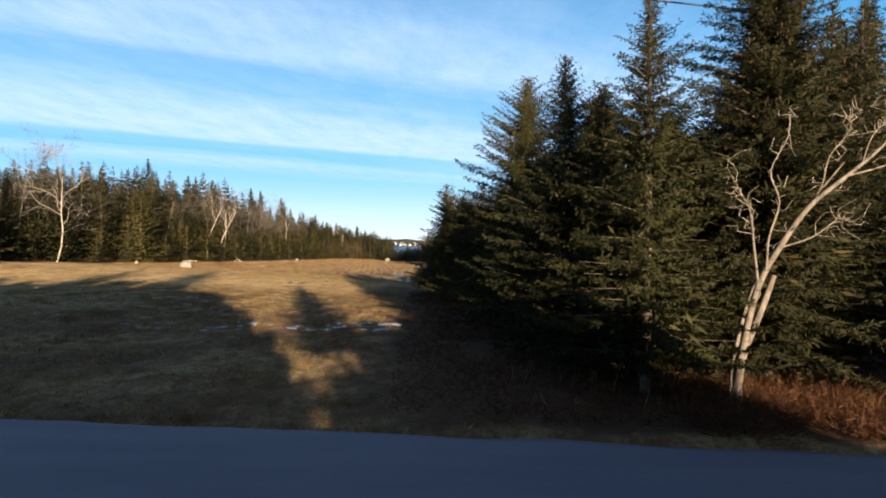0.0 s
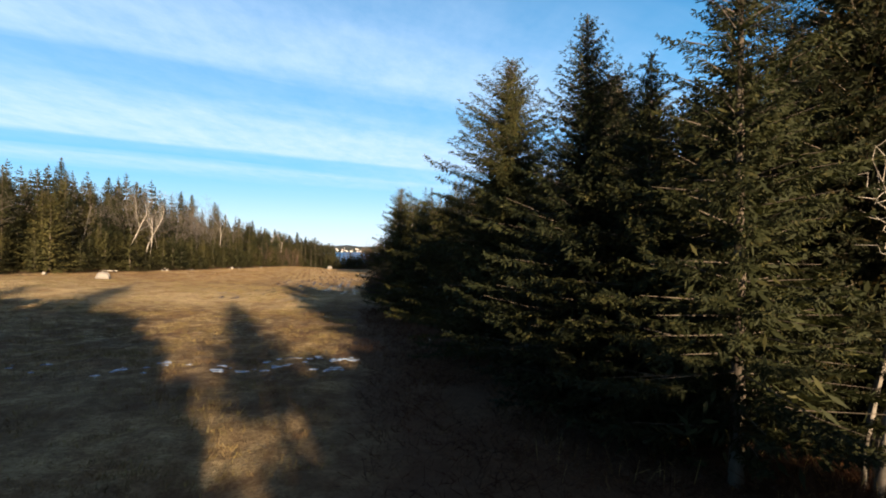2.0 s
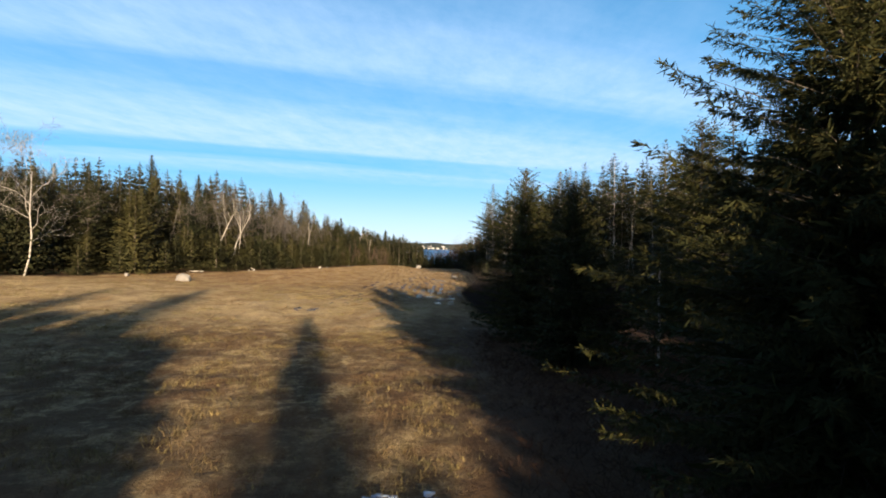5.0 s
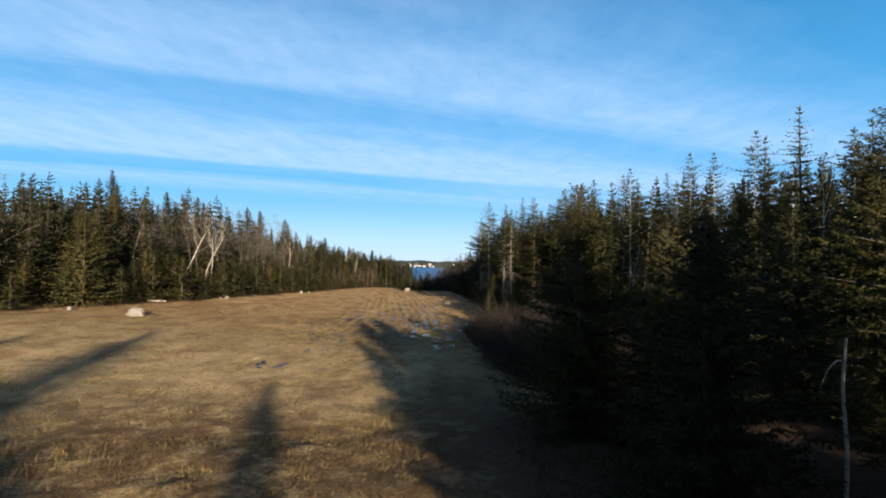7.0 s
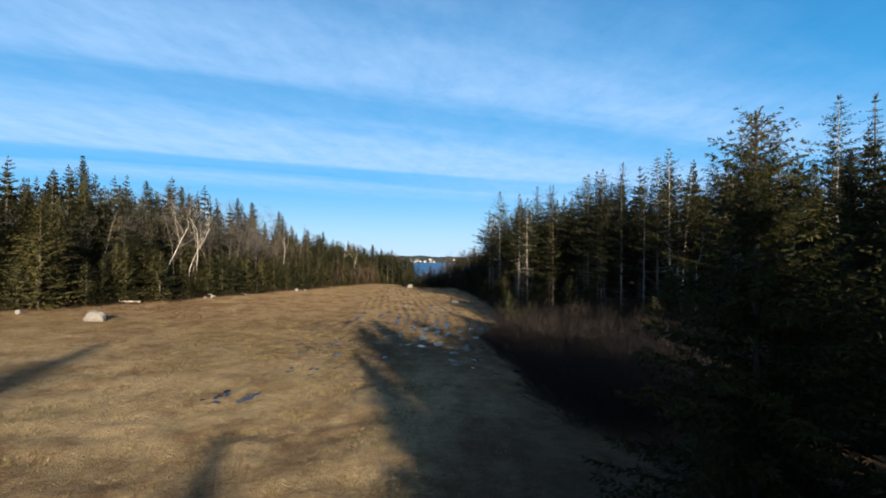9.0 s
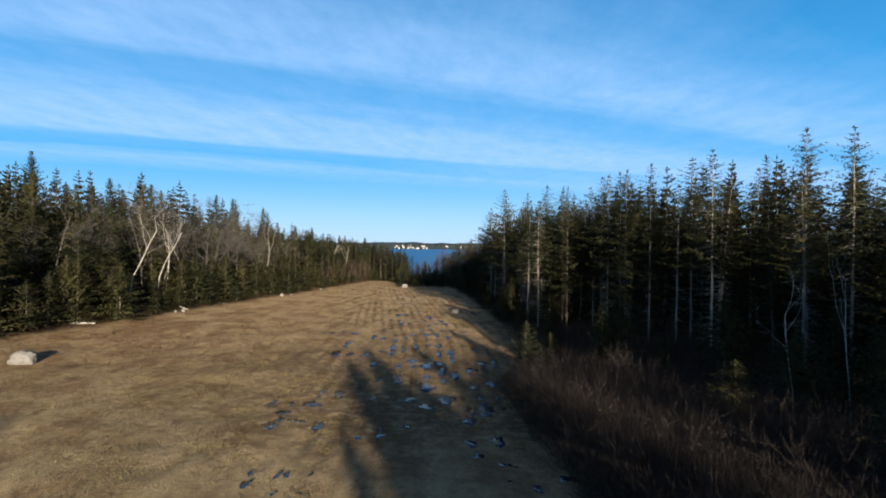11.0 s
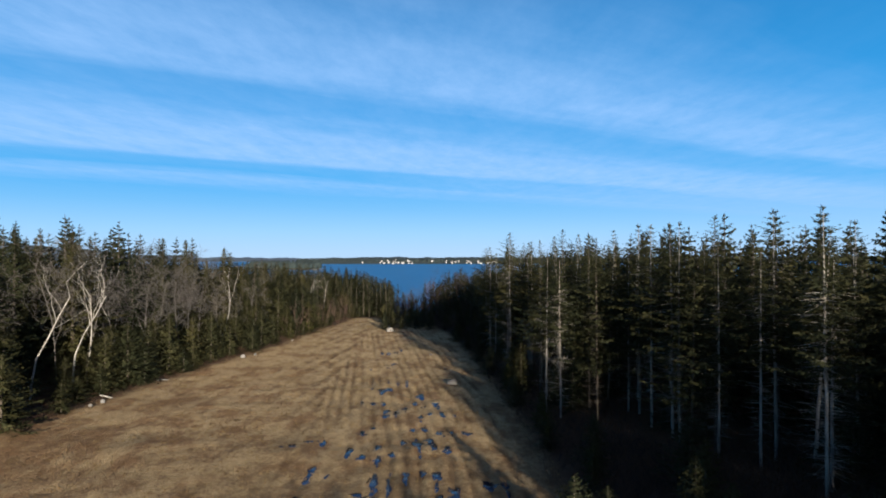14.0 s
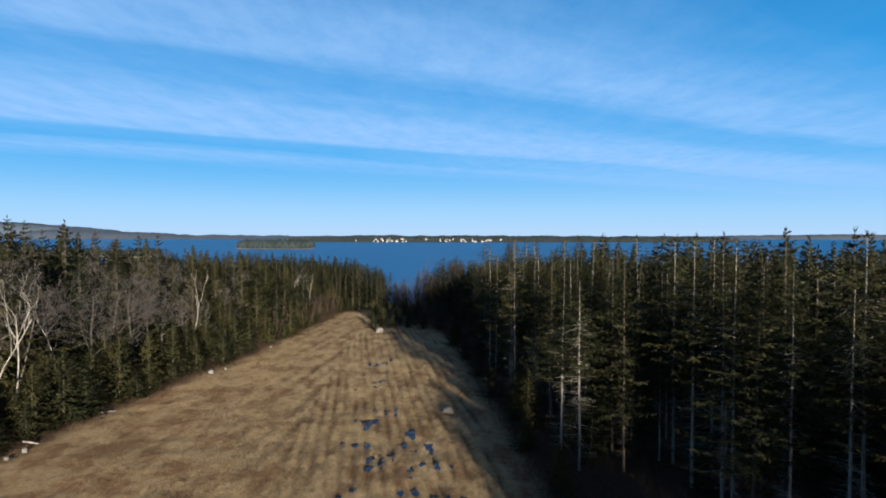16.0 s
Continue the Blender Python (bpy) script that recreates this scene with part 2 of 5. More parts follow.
    nt.links.new(col, bsdf.inputs["Base Color"])
    bump(nt, bsdf, math_node(nt, "ADD", fine, clump), 1.0, 0.22)
    return m


def asphalt_material():
    m, nt, bsdf = material("worn_asphalt", 0.85, 0.3)
    p = place(nt)
    g = noise_tex(nt, p, 60.0, 3.0, 0.7)
    s = noise_tex(nt, scaled(nt, p, 0.25, 1.2, 1), 0.9, 4.0)
    col = mix(nt, g, (0.085, 0.105, 0.145), (0.145, 0.175, 0.225))
    col = mix(nt, ramp(nt, s, [(0.45, 0.0), (0.7, 0.5)]), col, (0.17, 0.195, 0.235))
    nt.links.new(col, bsdf.inputs["Base Color"])
    bump(nt, bsdf, g, 0.5, 0.01)
    return m


def water_material(name, color, rough, wave, strength):
    m, nt, bsdf = material(name, rough, 0.32 if rough < 0.2 else 0.18)
    p = place(nt)
    n1 = noise_tex(nt, scaled(nt, p, 1, 0.6, 1), wave, 5.0, 0.6)
    col = mix(nt, noise_tex(nt, scaled(nt, p, 1, 0.25, 1), wave * 0.03, 4.0), tuple(c * 0.85 for c in color), tuple(c * 1.2 for c in color))
    nt.links.new(col, bsdf.inputs["Base Color"])
    bump(nt, bsdf, n1, strength, 1.0)
    return m


def stone_material():
    m, nt, bsdf = material("pale_granite", 0.85, 0.3)
    p = place(nt)
    g = noise_tex(nt, p, 22.0, 6.0, 0.75)
    s = noise_tex(nt, p, 2.2, 4.0)
    col = mix(nt, g, (0.12, 0.110, 0.10), (0.25, 0.232, 0.212))
    col = mix(nt, ramp(nt, s, [(0.5, 0.0), (0.68, 0.7)]), col, (0.11, 0.095, 0.078))
    nt.links.new(col, bsdf.inputs["Base Color"])
    bump(nt, bsdf, math_node(nt, "ADD", g, s), 0.8, 0.06)
    return m


def plain(name, dark, light, rough=0.8, scale=4.0, spec=0.3):
    m, nt, bsdf = material(name, rough, spec)
    f = noise_tex(nt, place(nt), scale, 5.0, 0.6)
    nt.links.new(mix(nt, ramp(nt, f, [(0.3, 0.0), (0.7, 1.0)]), dark, light), bsdf.inputs["Base Color"])
    return m


GROUND = ground_material()
ASPHALT = asphalt_material()
SEA = water_material("sea_water", (0.015, 0.135, 0.335), 0.45, 0.22, 0.8)
PUDDLE = water_material("puddle_water", (0.012, 0.024, 0.058), 0.10, 7.0, 0.12)
ICE = plain("thin_ice", (0.15, 0.19, 0.27), (0.42, 0.49, 0.60), 0.12, 3.0, 0.6)
STONE = stone_material()
FAR_WOOD = plain("distant_spruce_wood", (0.014, 0.024, 0.026), (0.040, 0.052, 0.050), 0.95, 0.05)
# wooded hills with the blue haze of distance mixed into their colour
HAZY_HILL = plain("hazy_wooded_hill", (0.055, 0.075, 0.105), (0.085, 0.105, 0.135), 0.95, 0.01)
BEACH = plain("shore_rock", (0.25, 0.21, 0.17), (0.46, 0.40, 0.33), 0.9, 0.2)
WHITE_PAINT = plain("white_clapboard", (0.34, 0.335, 0.33), (0.52, 0.51, 0.50), 0.7, 0.6)
ROOF = plain("dark_shingle", (0.07, 0.065, 0.065), (0.14, 0.13, 0.125), 0.9, 0.5)
GLASS_DARK = plain("dark_window", (0.03, 0.035, 0.045), (0.06, 0.07, 0.08), 0.15, 0.5, 0.6)
CABLE = plain("black_cable", (0.018, 0.018, 0.020), (0.035, 0.035, 0.038), 0.6, 8.0)
POST_WOOD = plain("grey_weathered_wood", (0.28, 0.25, 0.21), (0.55, 0.51, 0.45), 0.9, 7.0)


# ---- mesh helpers ----
def mesh_of(name, verts, quads=None, tris=None, mat=None, smooth=False):
    me = bpy.data.meshes.new(name)
    verts = np.asarray(verts, np.float32).reshape(-1, 3)
    nq = 0 if quads is None else len(quads)
    ntri = 0 if tris is None else len(tris)
    loops = np.concatenate([np.asarray(a, np.int32).ravel() for a in (quads, tris) if a is not None and len(a)])
    starts = np.concatenate([np.arange(nq, dtype=np.int32) * 4, nq * 4 + np.arange(ntri, dtype=np.int32) * 3])
    me.vertices.add(len(verts))
    me.vertices.foreach_set("co", verts.ravel())
    me.loops.add(len(loops))
    me.loops.foreach_set("vertex_index", loops)
    me.polygons.add(nq + ntri)
    me.polygons.foreach_set("loop_start", starts)
    if smooth:
        me.polygons.foreach_set("use_smooth", np.ones(nq + ntri, bool))
    me.update(calc_edges=True)
    if mat:
        me.materials.append(mat)
    return me


def crown_of(name, base, tip, side, mat, axis_z=0.60, keep=0.40, fat=0.42, up_only=False):
    """Blades that share the light as a mass does: their shading leans outwards from the stem (or upwards)."""
    mid = base + (tip - base) * 0.5
    o = np.zeros_like(mid) + [0, 0, 1] if up_only else unit(mid * [1, 1, 0]) + [0, 0, axis_z]
    if not up_only:                                      # boughs that turn this way and that
        p, q = mid * 1.3, mid[:, 2] * 1.1
        o = unit(o) + 0.90 * np.stack([value_noise(p[:, 0] + q, p[:, 1] - q, 301), value_noise(p[:, 0] - q, p[:, 1] + 0.7 * q, 302), 0.6 * value_noise(p[:, 0] + 0.5 * q, p[:, 1] + q, 303)], 1)
    o = unit(o)
    n = unit(np.cross(tip - base, side))
    flip = (n * o).sum(1) < 0
    side = np.where(flip[:, None], -side, side)
    n = np.where(flip[:, None], -n, n)
    v, q = kites(base, tip, side, fat)
    me = mesh_of(name, v, q, mat=mat, smooth=True)
    me.normals_split_custom_set_from_vertices(np.repeat(unit(n * keep + o * (1 - keep)), 4, 0).astype(np.float32))
    return me


def part(name, me, parent, label=""):
    ob = new(name, me)
    ob.parent = parent
    if label:
        tagged(ob, label)
    return ob


def unit(a):
    return a / np.maximum(np.linalg.norm(a, axis=-1, keepdims=True), 1e-9)


def kites(base, tip, side, fat=0.42):
    """One four-cornered blade from each base to its tip; side holds half the width."""
    mid = base + (tip - base) * fat
    v = np.stack([base, mid - side, tip, mid + side], 1)
    return v.reshape(-1, 3), np.arange(4 * len(base)).reshape(-1, 4)


def tubes(a, b, ra, rb, k=5):
    """A tapered tube from every a to its b."""
    a, b, ra, rb = (np.asarray(x, float) for x in (a, b, ra, rb))
    d = unit(b - a)
    ref = np.where(np.abs(d[:, 2:3]) < 0.9, [[0, 0, 1.0]], [[1.0, 0, 0]])
    s = unit(np.cross(d, ref))
    t = np.cross(d, s)
    ang = np.arange(k) * 2 * np.pi / k
    ring = s[:, None] * np.cos(ang)[None, :, None] + t[:, None] * np.sin(ang)[None, :, None]
    v = np.concatenate([a[:, None] + ring * ra[:, None, None], b[:, None] + ring * rb[:, None, None]], 1)
    i = np.arange(k)
    q = np.stack([i, (i + 1) % k, (i + 1) % k + k, i + k], 1)
    q = (q[None] + (np.arange(len(a)) * 2 * k)[:, None, None]).reshape(-1, 4)
    return v.reshape(-1, 3), q


def merge(parts):
    vs, qs, n = [], [], 0
    for v, q in parts:
        vs.append(v)
        qs.append(np.asarray(q) + n)
        n += len(v)
    return np.concatenate(vs), np.concatenate(qs)


def value_noise(x, y, seed=0):
    """Smooth noise from -1 to 1 on arrays."""
    xi, yi = np.floor(x).astype(np.int64), np.floor(y).astype(np.int64)
    fx, fy = x - xi, y - yi
    fx, fy = fx * fx * (3 - 2 * fx), fy * fy * (3 - 2 * fy)

    def h(i, j):
        n = (i * 374761393 + j * 668265263 + seed * 974711) & 0x7FFFFFFF
        n = ((n ^ (n >> 13)) * 1274126177) & 0x7FFFFFFF
        return ((n ^ (n >> 16)) & 0xFFFF) / 32767.5 - 1
    return (h(xi, yi) * (1 - fx) + h(xi + 1, yi) * fx) * (1 - fy) + (h(xi, yi + 1) * (1 - fx) + h(xi + 1, yi + 1) * fx) * fy


# ---- the lie of the land ----
SEA_LEVEL = -12.0
LEFT_Y, LEFT_X = [40, 60, 80, 95, 103, 120, 128, 134, 158, 167, 190, 216, 240, 262, 300], [-44, -48, -51, -48, -44.5, -41.5, -40.5, -39.5, -35, -32.5, -29, -25.5, -24, -20, -14]
RIGHT_Y, RIGHT_X = [10, 30, 60, 85, 100, 120, 140, 160, 190, 235, 262, 300], [2.0, 1.0, 0.5, 2.0, 3.5, 4.2, 4.0, 3.5, 2.0, -6.0, -9.0, -12.0]


def left_edge(y):
    return np.interp(y, LEFT_Y, LEFT_X)


def right_edge(y):
    return np.interp(y, RIGHT_Y, RIGHT_X)


def road_far(x):
    return 12.75 - 0.125 * x


def ground_z(x, y):
    x, y = np.asarray(x, float), np.asarray(y, float)
    a = np.interp(y, [-60, 10, 26, 63, 88, 115, 140, 197, 232, 262, 300, 330, 400], [0.3, 0.1, -0.2, -1.1, -2.0, -2.4, -2.8, -3.2, -4.2, -6.5, -10.2, -13.5, -16])
    z = a + 0.05 * np.maximum(0, np.minimum(-x, 90) - 12) * np.clip((y - 25) / 40, 0, 1)
    rough = np.clip((y - road_far(x)) / 3.0, 0, 1)
    return z + rough * (0.10 * value_noise(x * 0.16, y * 0.16, 3) + 0.05 * value_noise(x * 0.6, y * 0.6, 4))


def rut_line(y):
    """How far the mown rows have swung to the left at y."""
    return -0.09 * np.maximum(0, y - 112) - 0.00012 * np.maximum(0, y - 150) ** 2


def gz(x, y):
    return float(ground_z(x, y))


def spaced(*spans):
    return np.unique(np.concatenate([np.arange(a, b, s) for a, b, s in spans]).round(4))


xs = spaced((-2400, -200, 200), (-200, -60, 6), (-60, -17, 0.8), (-17, 6, 0.27), (6, 20, 0.8), (20, 200, 6), (200, 2401, 200))
ys = spaced((-1500, -60, 180), (-60, 8, 4), (8, 60, 0.45), (60, 250, 0.8), (250, 420, 5))


def surface(gx, gy):
    """The ground with its clods, rows and ruts; and how rutted it is."""
    height = ground_z(gx, gy)
    fine_zone = np.clip((gy - road_far(gx) - 0.2) / 1.0, 0, 1) * np.clip((250 - gy) / 10, 0, 1) * (np.abs(gx + 20) < 42)
    height += fine_zone * (0.05 * value_noise(gx * 1.9, gy * 1.9, 5) + 0.05 * value_noise(gx * 0.9, gy * 0.9, 6) + 0.035 * value_noise(gx * 3.1, gy * 2.2, 7))
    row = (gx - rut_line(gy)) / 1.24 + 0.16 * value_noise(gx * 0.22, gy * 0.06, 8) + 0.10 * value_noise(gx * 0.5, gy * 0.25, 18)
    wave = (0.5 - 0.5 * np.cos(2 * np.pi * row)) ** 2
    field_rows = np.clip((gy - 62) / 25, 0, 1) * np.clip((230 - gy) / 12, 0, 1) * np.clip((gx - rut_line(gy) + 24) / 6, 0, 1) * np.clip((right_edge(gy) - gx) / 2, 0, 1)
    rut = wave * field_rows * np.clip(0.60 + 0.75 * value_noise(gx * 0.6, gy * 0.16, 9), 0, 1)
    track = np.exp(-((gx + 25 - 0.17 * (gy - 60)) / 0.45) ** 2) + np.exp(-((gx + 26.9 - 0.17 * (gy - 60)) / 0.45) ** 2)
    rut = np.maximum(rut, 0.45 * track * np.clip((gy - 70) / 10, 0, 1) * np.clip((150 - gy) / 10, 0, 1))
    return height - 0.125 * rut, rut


gx, gy = np.meshgrid(xs, ys)
height, rut = surface(gx, gy)
road_dip = (gy < road_far(gx) + 0.1) & (gy > road_far(gx) - 6.9)
height = np.where(road_dip, height - 0.25, height)
litter_shade = np.clip(np.maximum((left_edge(gy) + 1.5 - gx) / 2.5, (gx - right_edge(gy) + 1.0) / 3.0), 0, 1) * (gy > road_far(gx) + 1.0)
litter_shade = np.maximum(litter_shade, 0.9 * np.clip((gy - 236) / 8, 0, 1))
verge_shade = np.clip((gx + 3.4 + 1.6 * np.clip((gy - 34) / 12, 0, 1) + 0.9 * value_noise(gx * 0.5, gy * 0.3, 16)) / 3.2, 0, 1) * np.clip((72 - gy) / 22, 0, 1) * (gy > road_far(gx) + 0.6)   # dead bracken and leaves along the spruces, with their shade painted in
litter_shade = np.maximum(litter_shade, 0.9 * verge_shade)
litter_shade = np.maximum(litter_shade, np.clip((36 - gy) / 12, 0, 1) * (gy > road_far(gx)) * np.clip(0.30 + 0.45 * value_noise(gx * 0.35, gy * 0.5, 15), 0, 0.7))
nx, ny = len(xs), len(ys)
idx = np.arange(nx * ny).reshape(ny, nx)
quads = np.stack([idx[:-1, :-1], idx[:-1, 1:], idx[1:, 1:], idx[1:, :-1]], -1).reshape(-1, 4)
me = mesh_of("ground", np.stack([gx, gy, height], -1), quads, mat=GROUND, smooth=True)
for key, values in (("rut", rut), ("litter_shade", litter_shade)):
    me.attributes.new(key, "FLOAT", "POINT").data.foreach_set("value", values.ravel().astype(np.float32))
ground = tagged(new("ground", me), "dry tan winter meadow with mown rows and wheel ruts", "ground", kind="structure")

# the sea, out to the horizon
sx = np.linspace(-4900, 4900, 50)
sy = np.concatenate([np.linspace(270, 900, 22), np.linspace(1000, 4900, 28)])
mx, my = np.meshgrid(sx, sy)
idx = np.arange(mx.size).reshape(mx.shape)
quads = np.stack([idx[:-1, :-1], idx[:-1, 1:], idx[1:, 1:], idx[1:, :-1]], -1).reshape(-1, 4)
tagged(new("sea", mesh_of("sea", np.stack([mx, my, mx * 0 + SEA_LEVEL], -1), quads, mat=SEA, smooth=True)), "deep blue wind-ruffled bay", "sea", kind="structure")

# the road: a cambered asphalt strip with a ragged gravel edge
t = np.linspace(-90, 90, 361)
across = np.array([0.0, 0.05, 0.35, 1.6, 3.2, 4.8, 6.0, 6.3, 6.35])
drop = np.array([-0.20, -0.03, 0.0, 0.04, 0.06, 0.04, 0.0, -0.03, -0.20])
rx, ra = np.meshgrid(t, across, indexing="ij")
ragged = 0.10 * value_noise(t * 0.9, t * 0, 11) + 0.05 * value_noise(t * 3.1, t * 0, 12)
ry = road_far(rx) - ra - np.where(ra < 0.2, ragged[:, None], 0)
rz = ground_z(rx, ry) + np.broadcast_to(drop, rx.shape) + 0.02
idx = np.arange(rx.size).reshape(rx.shape)
quads = np.stack([idx[:-1, :-1], idx[:-1, 1:], idx[1:, 1:], idx[1:, :-1]], -1).reshape(-1, 4)
tagged(new("road", mesh_of("road", np.stack([rx, ry, rz], -1), quads, mat=ASPHALT, smooth=False)), "grey asphalt country road with a worn ragged edge", "road", kind="structure")


# ---- trees ----
def spruce_meshes(name, seed, h, r, base=0.06, step=0.30, per=6, twig=0.10, twig_len=0.34, twig_w=0.030, shape=0.85,
                  lower=-0.22, upper=0.75, needles=NEEDLE_NEAR, thin_top=0.0, dead=0, dead_to=0.05, trunk_r=None, ragged=0.22, wood=True, hang=0.25, cones=0, bark_mat=BARK_SPRUCE, fork=0, tip_scale=0.35, core=0, keep=0.45, core_size=0.30, slim_top=1.0, close_top=0.0):
    """A spruce: tapered trunk with limbs, whorls of drooping branches carrying side sprays. Returns trunk, crown and cone meshes."""
    rng = np.random.default_rng(seed)
    trunk_r = trunk_r or h * 0.012
    n = 9
    zs = np.linspace(-0.3, h, n)
    sway = np.cumsum(rng.normal(0, 0.012 * h / 12, (n, 2)), 0)
    line = np.column_stack([sway, zs])
    rad = trunk_r * (1 - np.clip(zs / h, 0, 1)) ** 0.8 + 0.012
    woods = [tubes(line[:-1], line[1:], rad[:-1], rad[1:], 7 if h > 7 else 5)]
    ba, bb, ta, tb, tw = [], [], [], [], []
    z = base * h
    while z < h * 0.985:
        f = (z - base * h) / (h - base * h)
        reach = r * (min((1 - f) ** shape, 1.25 * (1 - f) + slim_top * 0.25) * 0.97 + 0.015) * (1 - thin_top * max(0.0, f - 0.55))
        if f < 0.12:
            reach *= 0.75 + 2.0 * f
        count = per if f < 0.85 else max(3, per - 2)
        off = rng.uniform(0, 6.28)
        o = np.array([np.interp(z, zs, line[:, 0]), np.interp(z, zs, line[:, 1]), z])
        for k in range(count):
            if rng.random() < 0.06 + 0.25 * thin_top * f:
                continue
            az = off + k * 6.2832 / count + rng.normal(0, 0.22)
            lobe = float(value_noise(np.array([1.6 * math.cos(az) + z * 0.45]), np.array([1.6 * math.sin(az) - z * 0.30 + seed]), 311)[0])
            length = reach * rng.uniform(1 - ragged, 1 + ragged) * (1 + 1.1 * ragged * lobe)
            out = np.array([math.cos(az), math.sin(az), 0])
            slope = lower + (upper - lower) * f ** 1.4 + rng.normal(0, 0.07)
            m = max(3 + int(2 * close_top), int(length * 0.95 / (twig * (1 - close_top * 0.5 * f))))
            s = np.linspace(0.05 if base < 0.3 else 0.2, 1, m)
            up = slope * s + 0.24 * s * s * (1 - f)
            pts = o + length * (out * s[:, None]) + np.array([0, 0, 1]) * (length * up)[:, None] + np.array([0, 0, 1]) * rng.normal(0, 0.08)
            ba.append(o), bb.append(pts[-1])
            side = np.array([-out[1], out[0], 0])
            for sign in (-1, 1, 0):
                ang = rng.normal(0.85 if sign else 0.0, 0.25, m)
                d = out * np.cos(ang)[:, None] + sign * side * np.sin(ang)[:, None]
                d[:, 2] += rng.normal(-hang if sign else 0.05, 0.28, m)
                if not sign:
                    d += side * rng.normal(0, 0.5, m)[:, None]
                ln = twig_len * (1.05 - 0.45 * s) * rng.uniform(0.6, 1.3, m) * min(1.0, tip_scale + 0.9 * length / r)
                ta.append(pts), tb.append(pts + unit(d) * ln[:, None])
                tw.append(np.full(m, twig_w) * rng.uniform(0.7, 1.4, m) * min(1.0, 0.35 + reach / r))
        z += step * rng.uniform(0.75, 1.25) * ((1.0 if f < 0.7 else 0.62) if not close_top else 1 - 0.62 * close_top * min(1.0, max(0.0, (f - 0.35) / 0.5)))
    # leader
    lead = h * 0.024
    ta.append(np.repeat([[*line[-1][:2], h * 0.975]], 5, 0)), tb.append(np.array([[*line[-1][:2], h * 0.975]]) + np.column_stack([rng.normal(0, 0.15 * lead, 5), rng.normal(0, 0.15 * lead, 5), rng.uniform(0.6, 1.3, 5) * lead]))
    tw.append(np.full(5, min(twig_w, 0.045)))
    a, b, wd = np.concatenate(ta), np.concatenate(tb), np.concatenate(tw)
    if fork:                                             # side sprigs on every spray
        more = [(a, b, wd)]
        for k in range(fork):
            s = rng.uniform(0.15, 0.7, len(a))[:, None]
            p = a + (b - a) * s
            ln = np.linalg.norm(b - a, axis=1, keepdims=True)
            d = unit(unit(b - a) + unit(rng.normal(0, 1, a.shape)) * 0.85)
            more.append((p, p + d * ln * rng.uniform(0.35, 0.7, (len(a), 1)), wd * 0.85))
        a, b, wd = (np.concatenate(x) for x in zip(*more))
    if core:                                             # the dense dark heart of the crown
        fz = rng.uniform(0, 0.95, core)
        zz = base * h + fz * (h - base * h)
        az, rr = rng.uniform(0, 6.28, core), r * (1 - fz) ** shape * rng.uniform(0.03, 0.50, core)
        p = np.column_stack([np.interp(zz, zs, line[:, 0]) + rr * np.cos(az), np.interp(zz, zs, line[:, 1]) + rr * np.sin(az), zz + lower * rr])
        size = 0.10 + core_size * r * (1 - fz) ** shape
        d = unit(np.column_stack([np.cos(az), np.sin(az), rng.normal(-0.2, 0.4, core)]) + rng.normal(0, 0.5, (core, 3)))
        a, b, wd = np.concatenate([a, p]), np.concatenate([b, p + d * size[:, None]]), np.concatenate([wd, size * (0.16 if core_size > 0.2 else 0.11)])
    side = unit(np.cross(b - a, rng.normal(0, 1, a.shape) + np.array([0, 0, 0.8]))) * wd[:, None]
    crown = crown_of(name + "_crown", a, b, side, needles, keep=keep)
    if wood:
        ba, bb = np.array(ba), np.array(bb)
        bb = ba + (bb - ba) * 0.75
        woods.append(tubes(ba, bb, np.full(len(ba), 0.012 * h / 10 + 0.008), np.full(len(ba), 0.004), 3))
    if dead:
        zz = rng.uniform(0.08, base + dead_to, dead) * h
        az = rng.uniform(0, 6.28, dead)
        ln = rng.uniform(0.4, 1.9, dead)
        p = np.column_stack([np.interp(zz, zs, line[:, 0]), np.interp(zz, zs, line[:, 1]), zz])
        q = p + np.column_stack([np.cos(az) * ln, np.sin(az) * ln, ln * rng.normal(-0.12, 0.2, dead)])
        woods.append(tubes(p, q, np.full(dead, 0.022), np.full(dead, 0.007), 3))
    trunk = mesh_of(name + "_trunk", *merge(woods), mat=bark_mat, smooth=True)
    hang_cones = None
    if cones:
        pick = rng.choice(np.flatnonzero(b[:, 2] > h * 0.55), cones)
        p = b[pick] + rng.normal(0, 0.08, (cones, 3))
        hang_cones = mesh_of(name + "_cones", *tubes(p, p - np.array([0, 0, 1]) * rng.uniform(0.08, 0.13, cones)[:, None], np.full(cones, 0.024), np.full(cones, 0.012), 5), mat=CONES, smooth=True)
    return trunk, crown, hang_cones


def tree(name, meshes, label, group="", category="tree"):
    root = tagged(new(name), label, category, group)
    part("trunk", meshes[0], root)
    part("crown", meshes[1], root)
    if len(meshes) > 2 and meshes[2]:
        tagged(part("cone_mass", meshes[2], root, "hanging brown cones"), kind="stuff")
    return root


def stand(ob, x, y, scale=1.0, turn=0.0, sink=0.05, tall=1.0):
    ob.matrix_world = pose(x, y, gz(x, y) - sink, 0, 0, turn) @ Matrix.Diagonal((scale, scale, scale * tall, 1))
    return ob


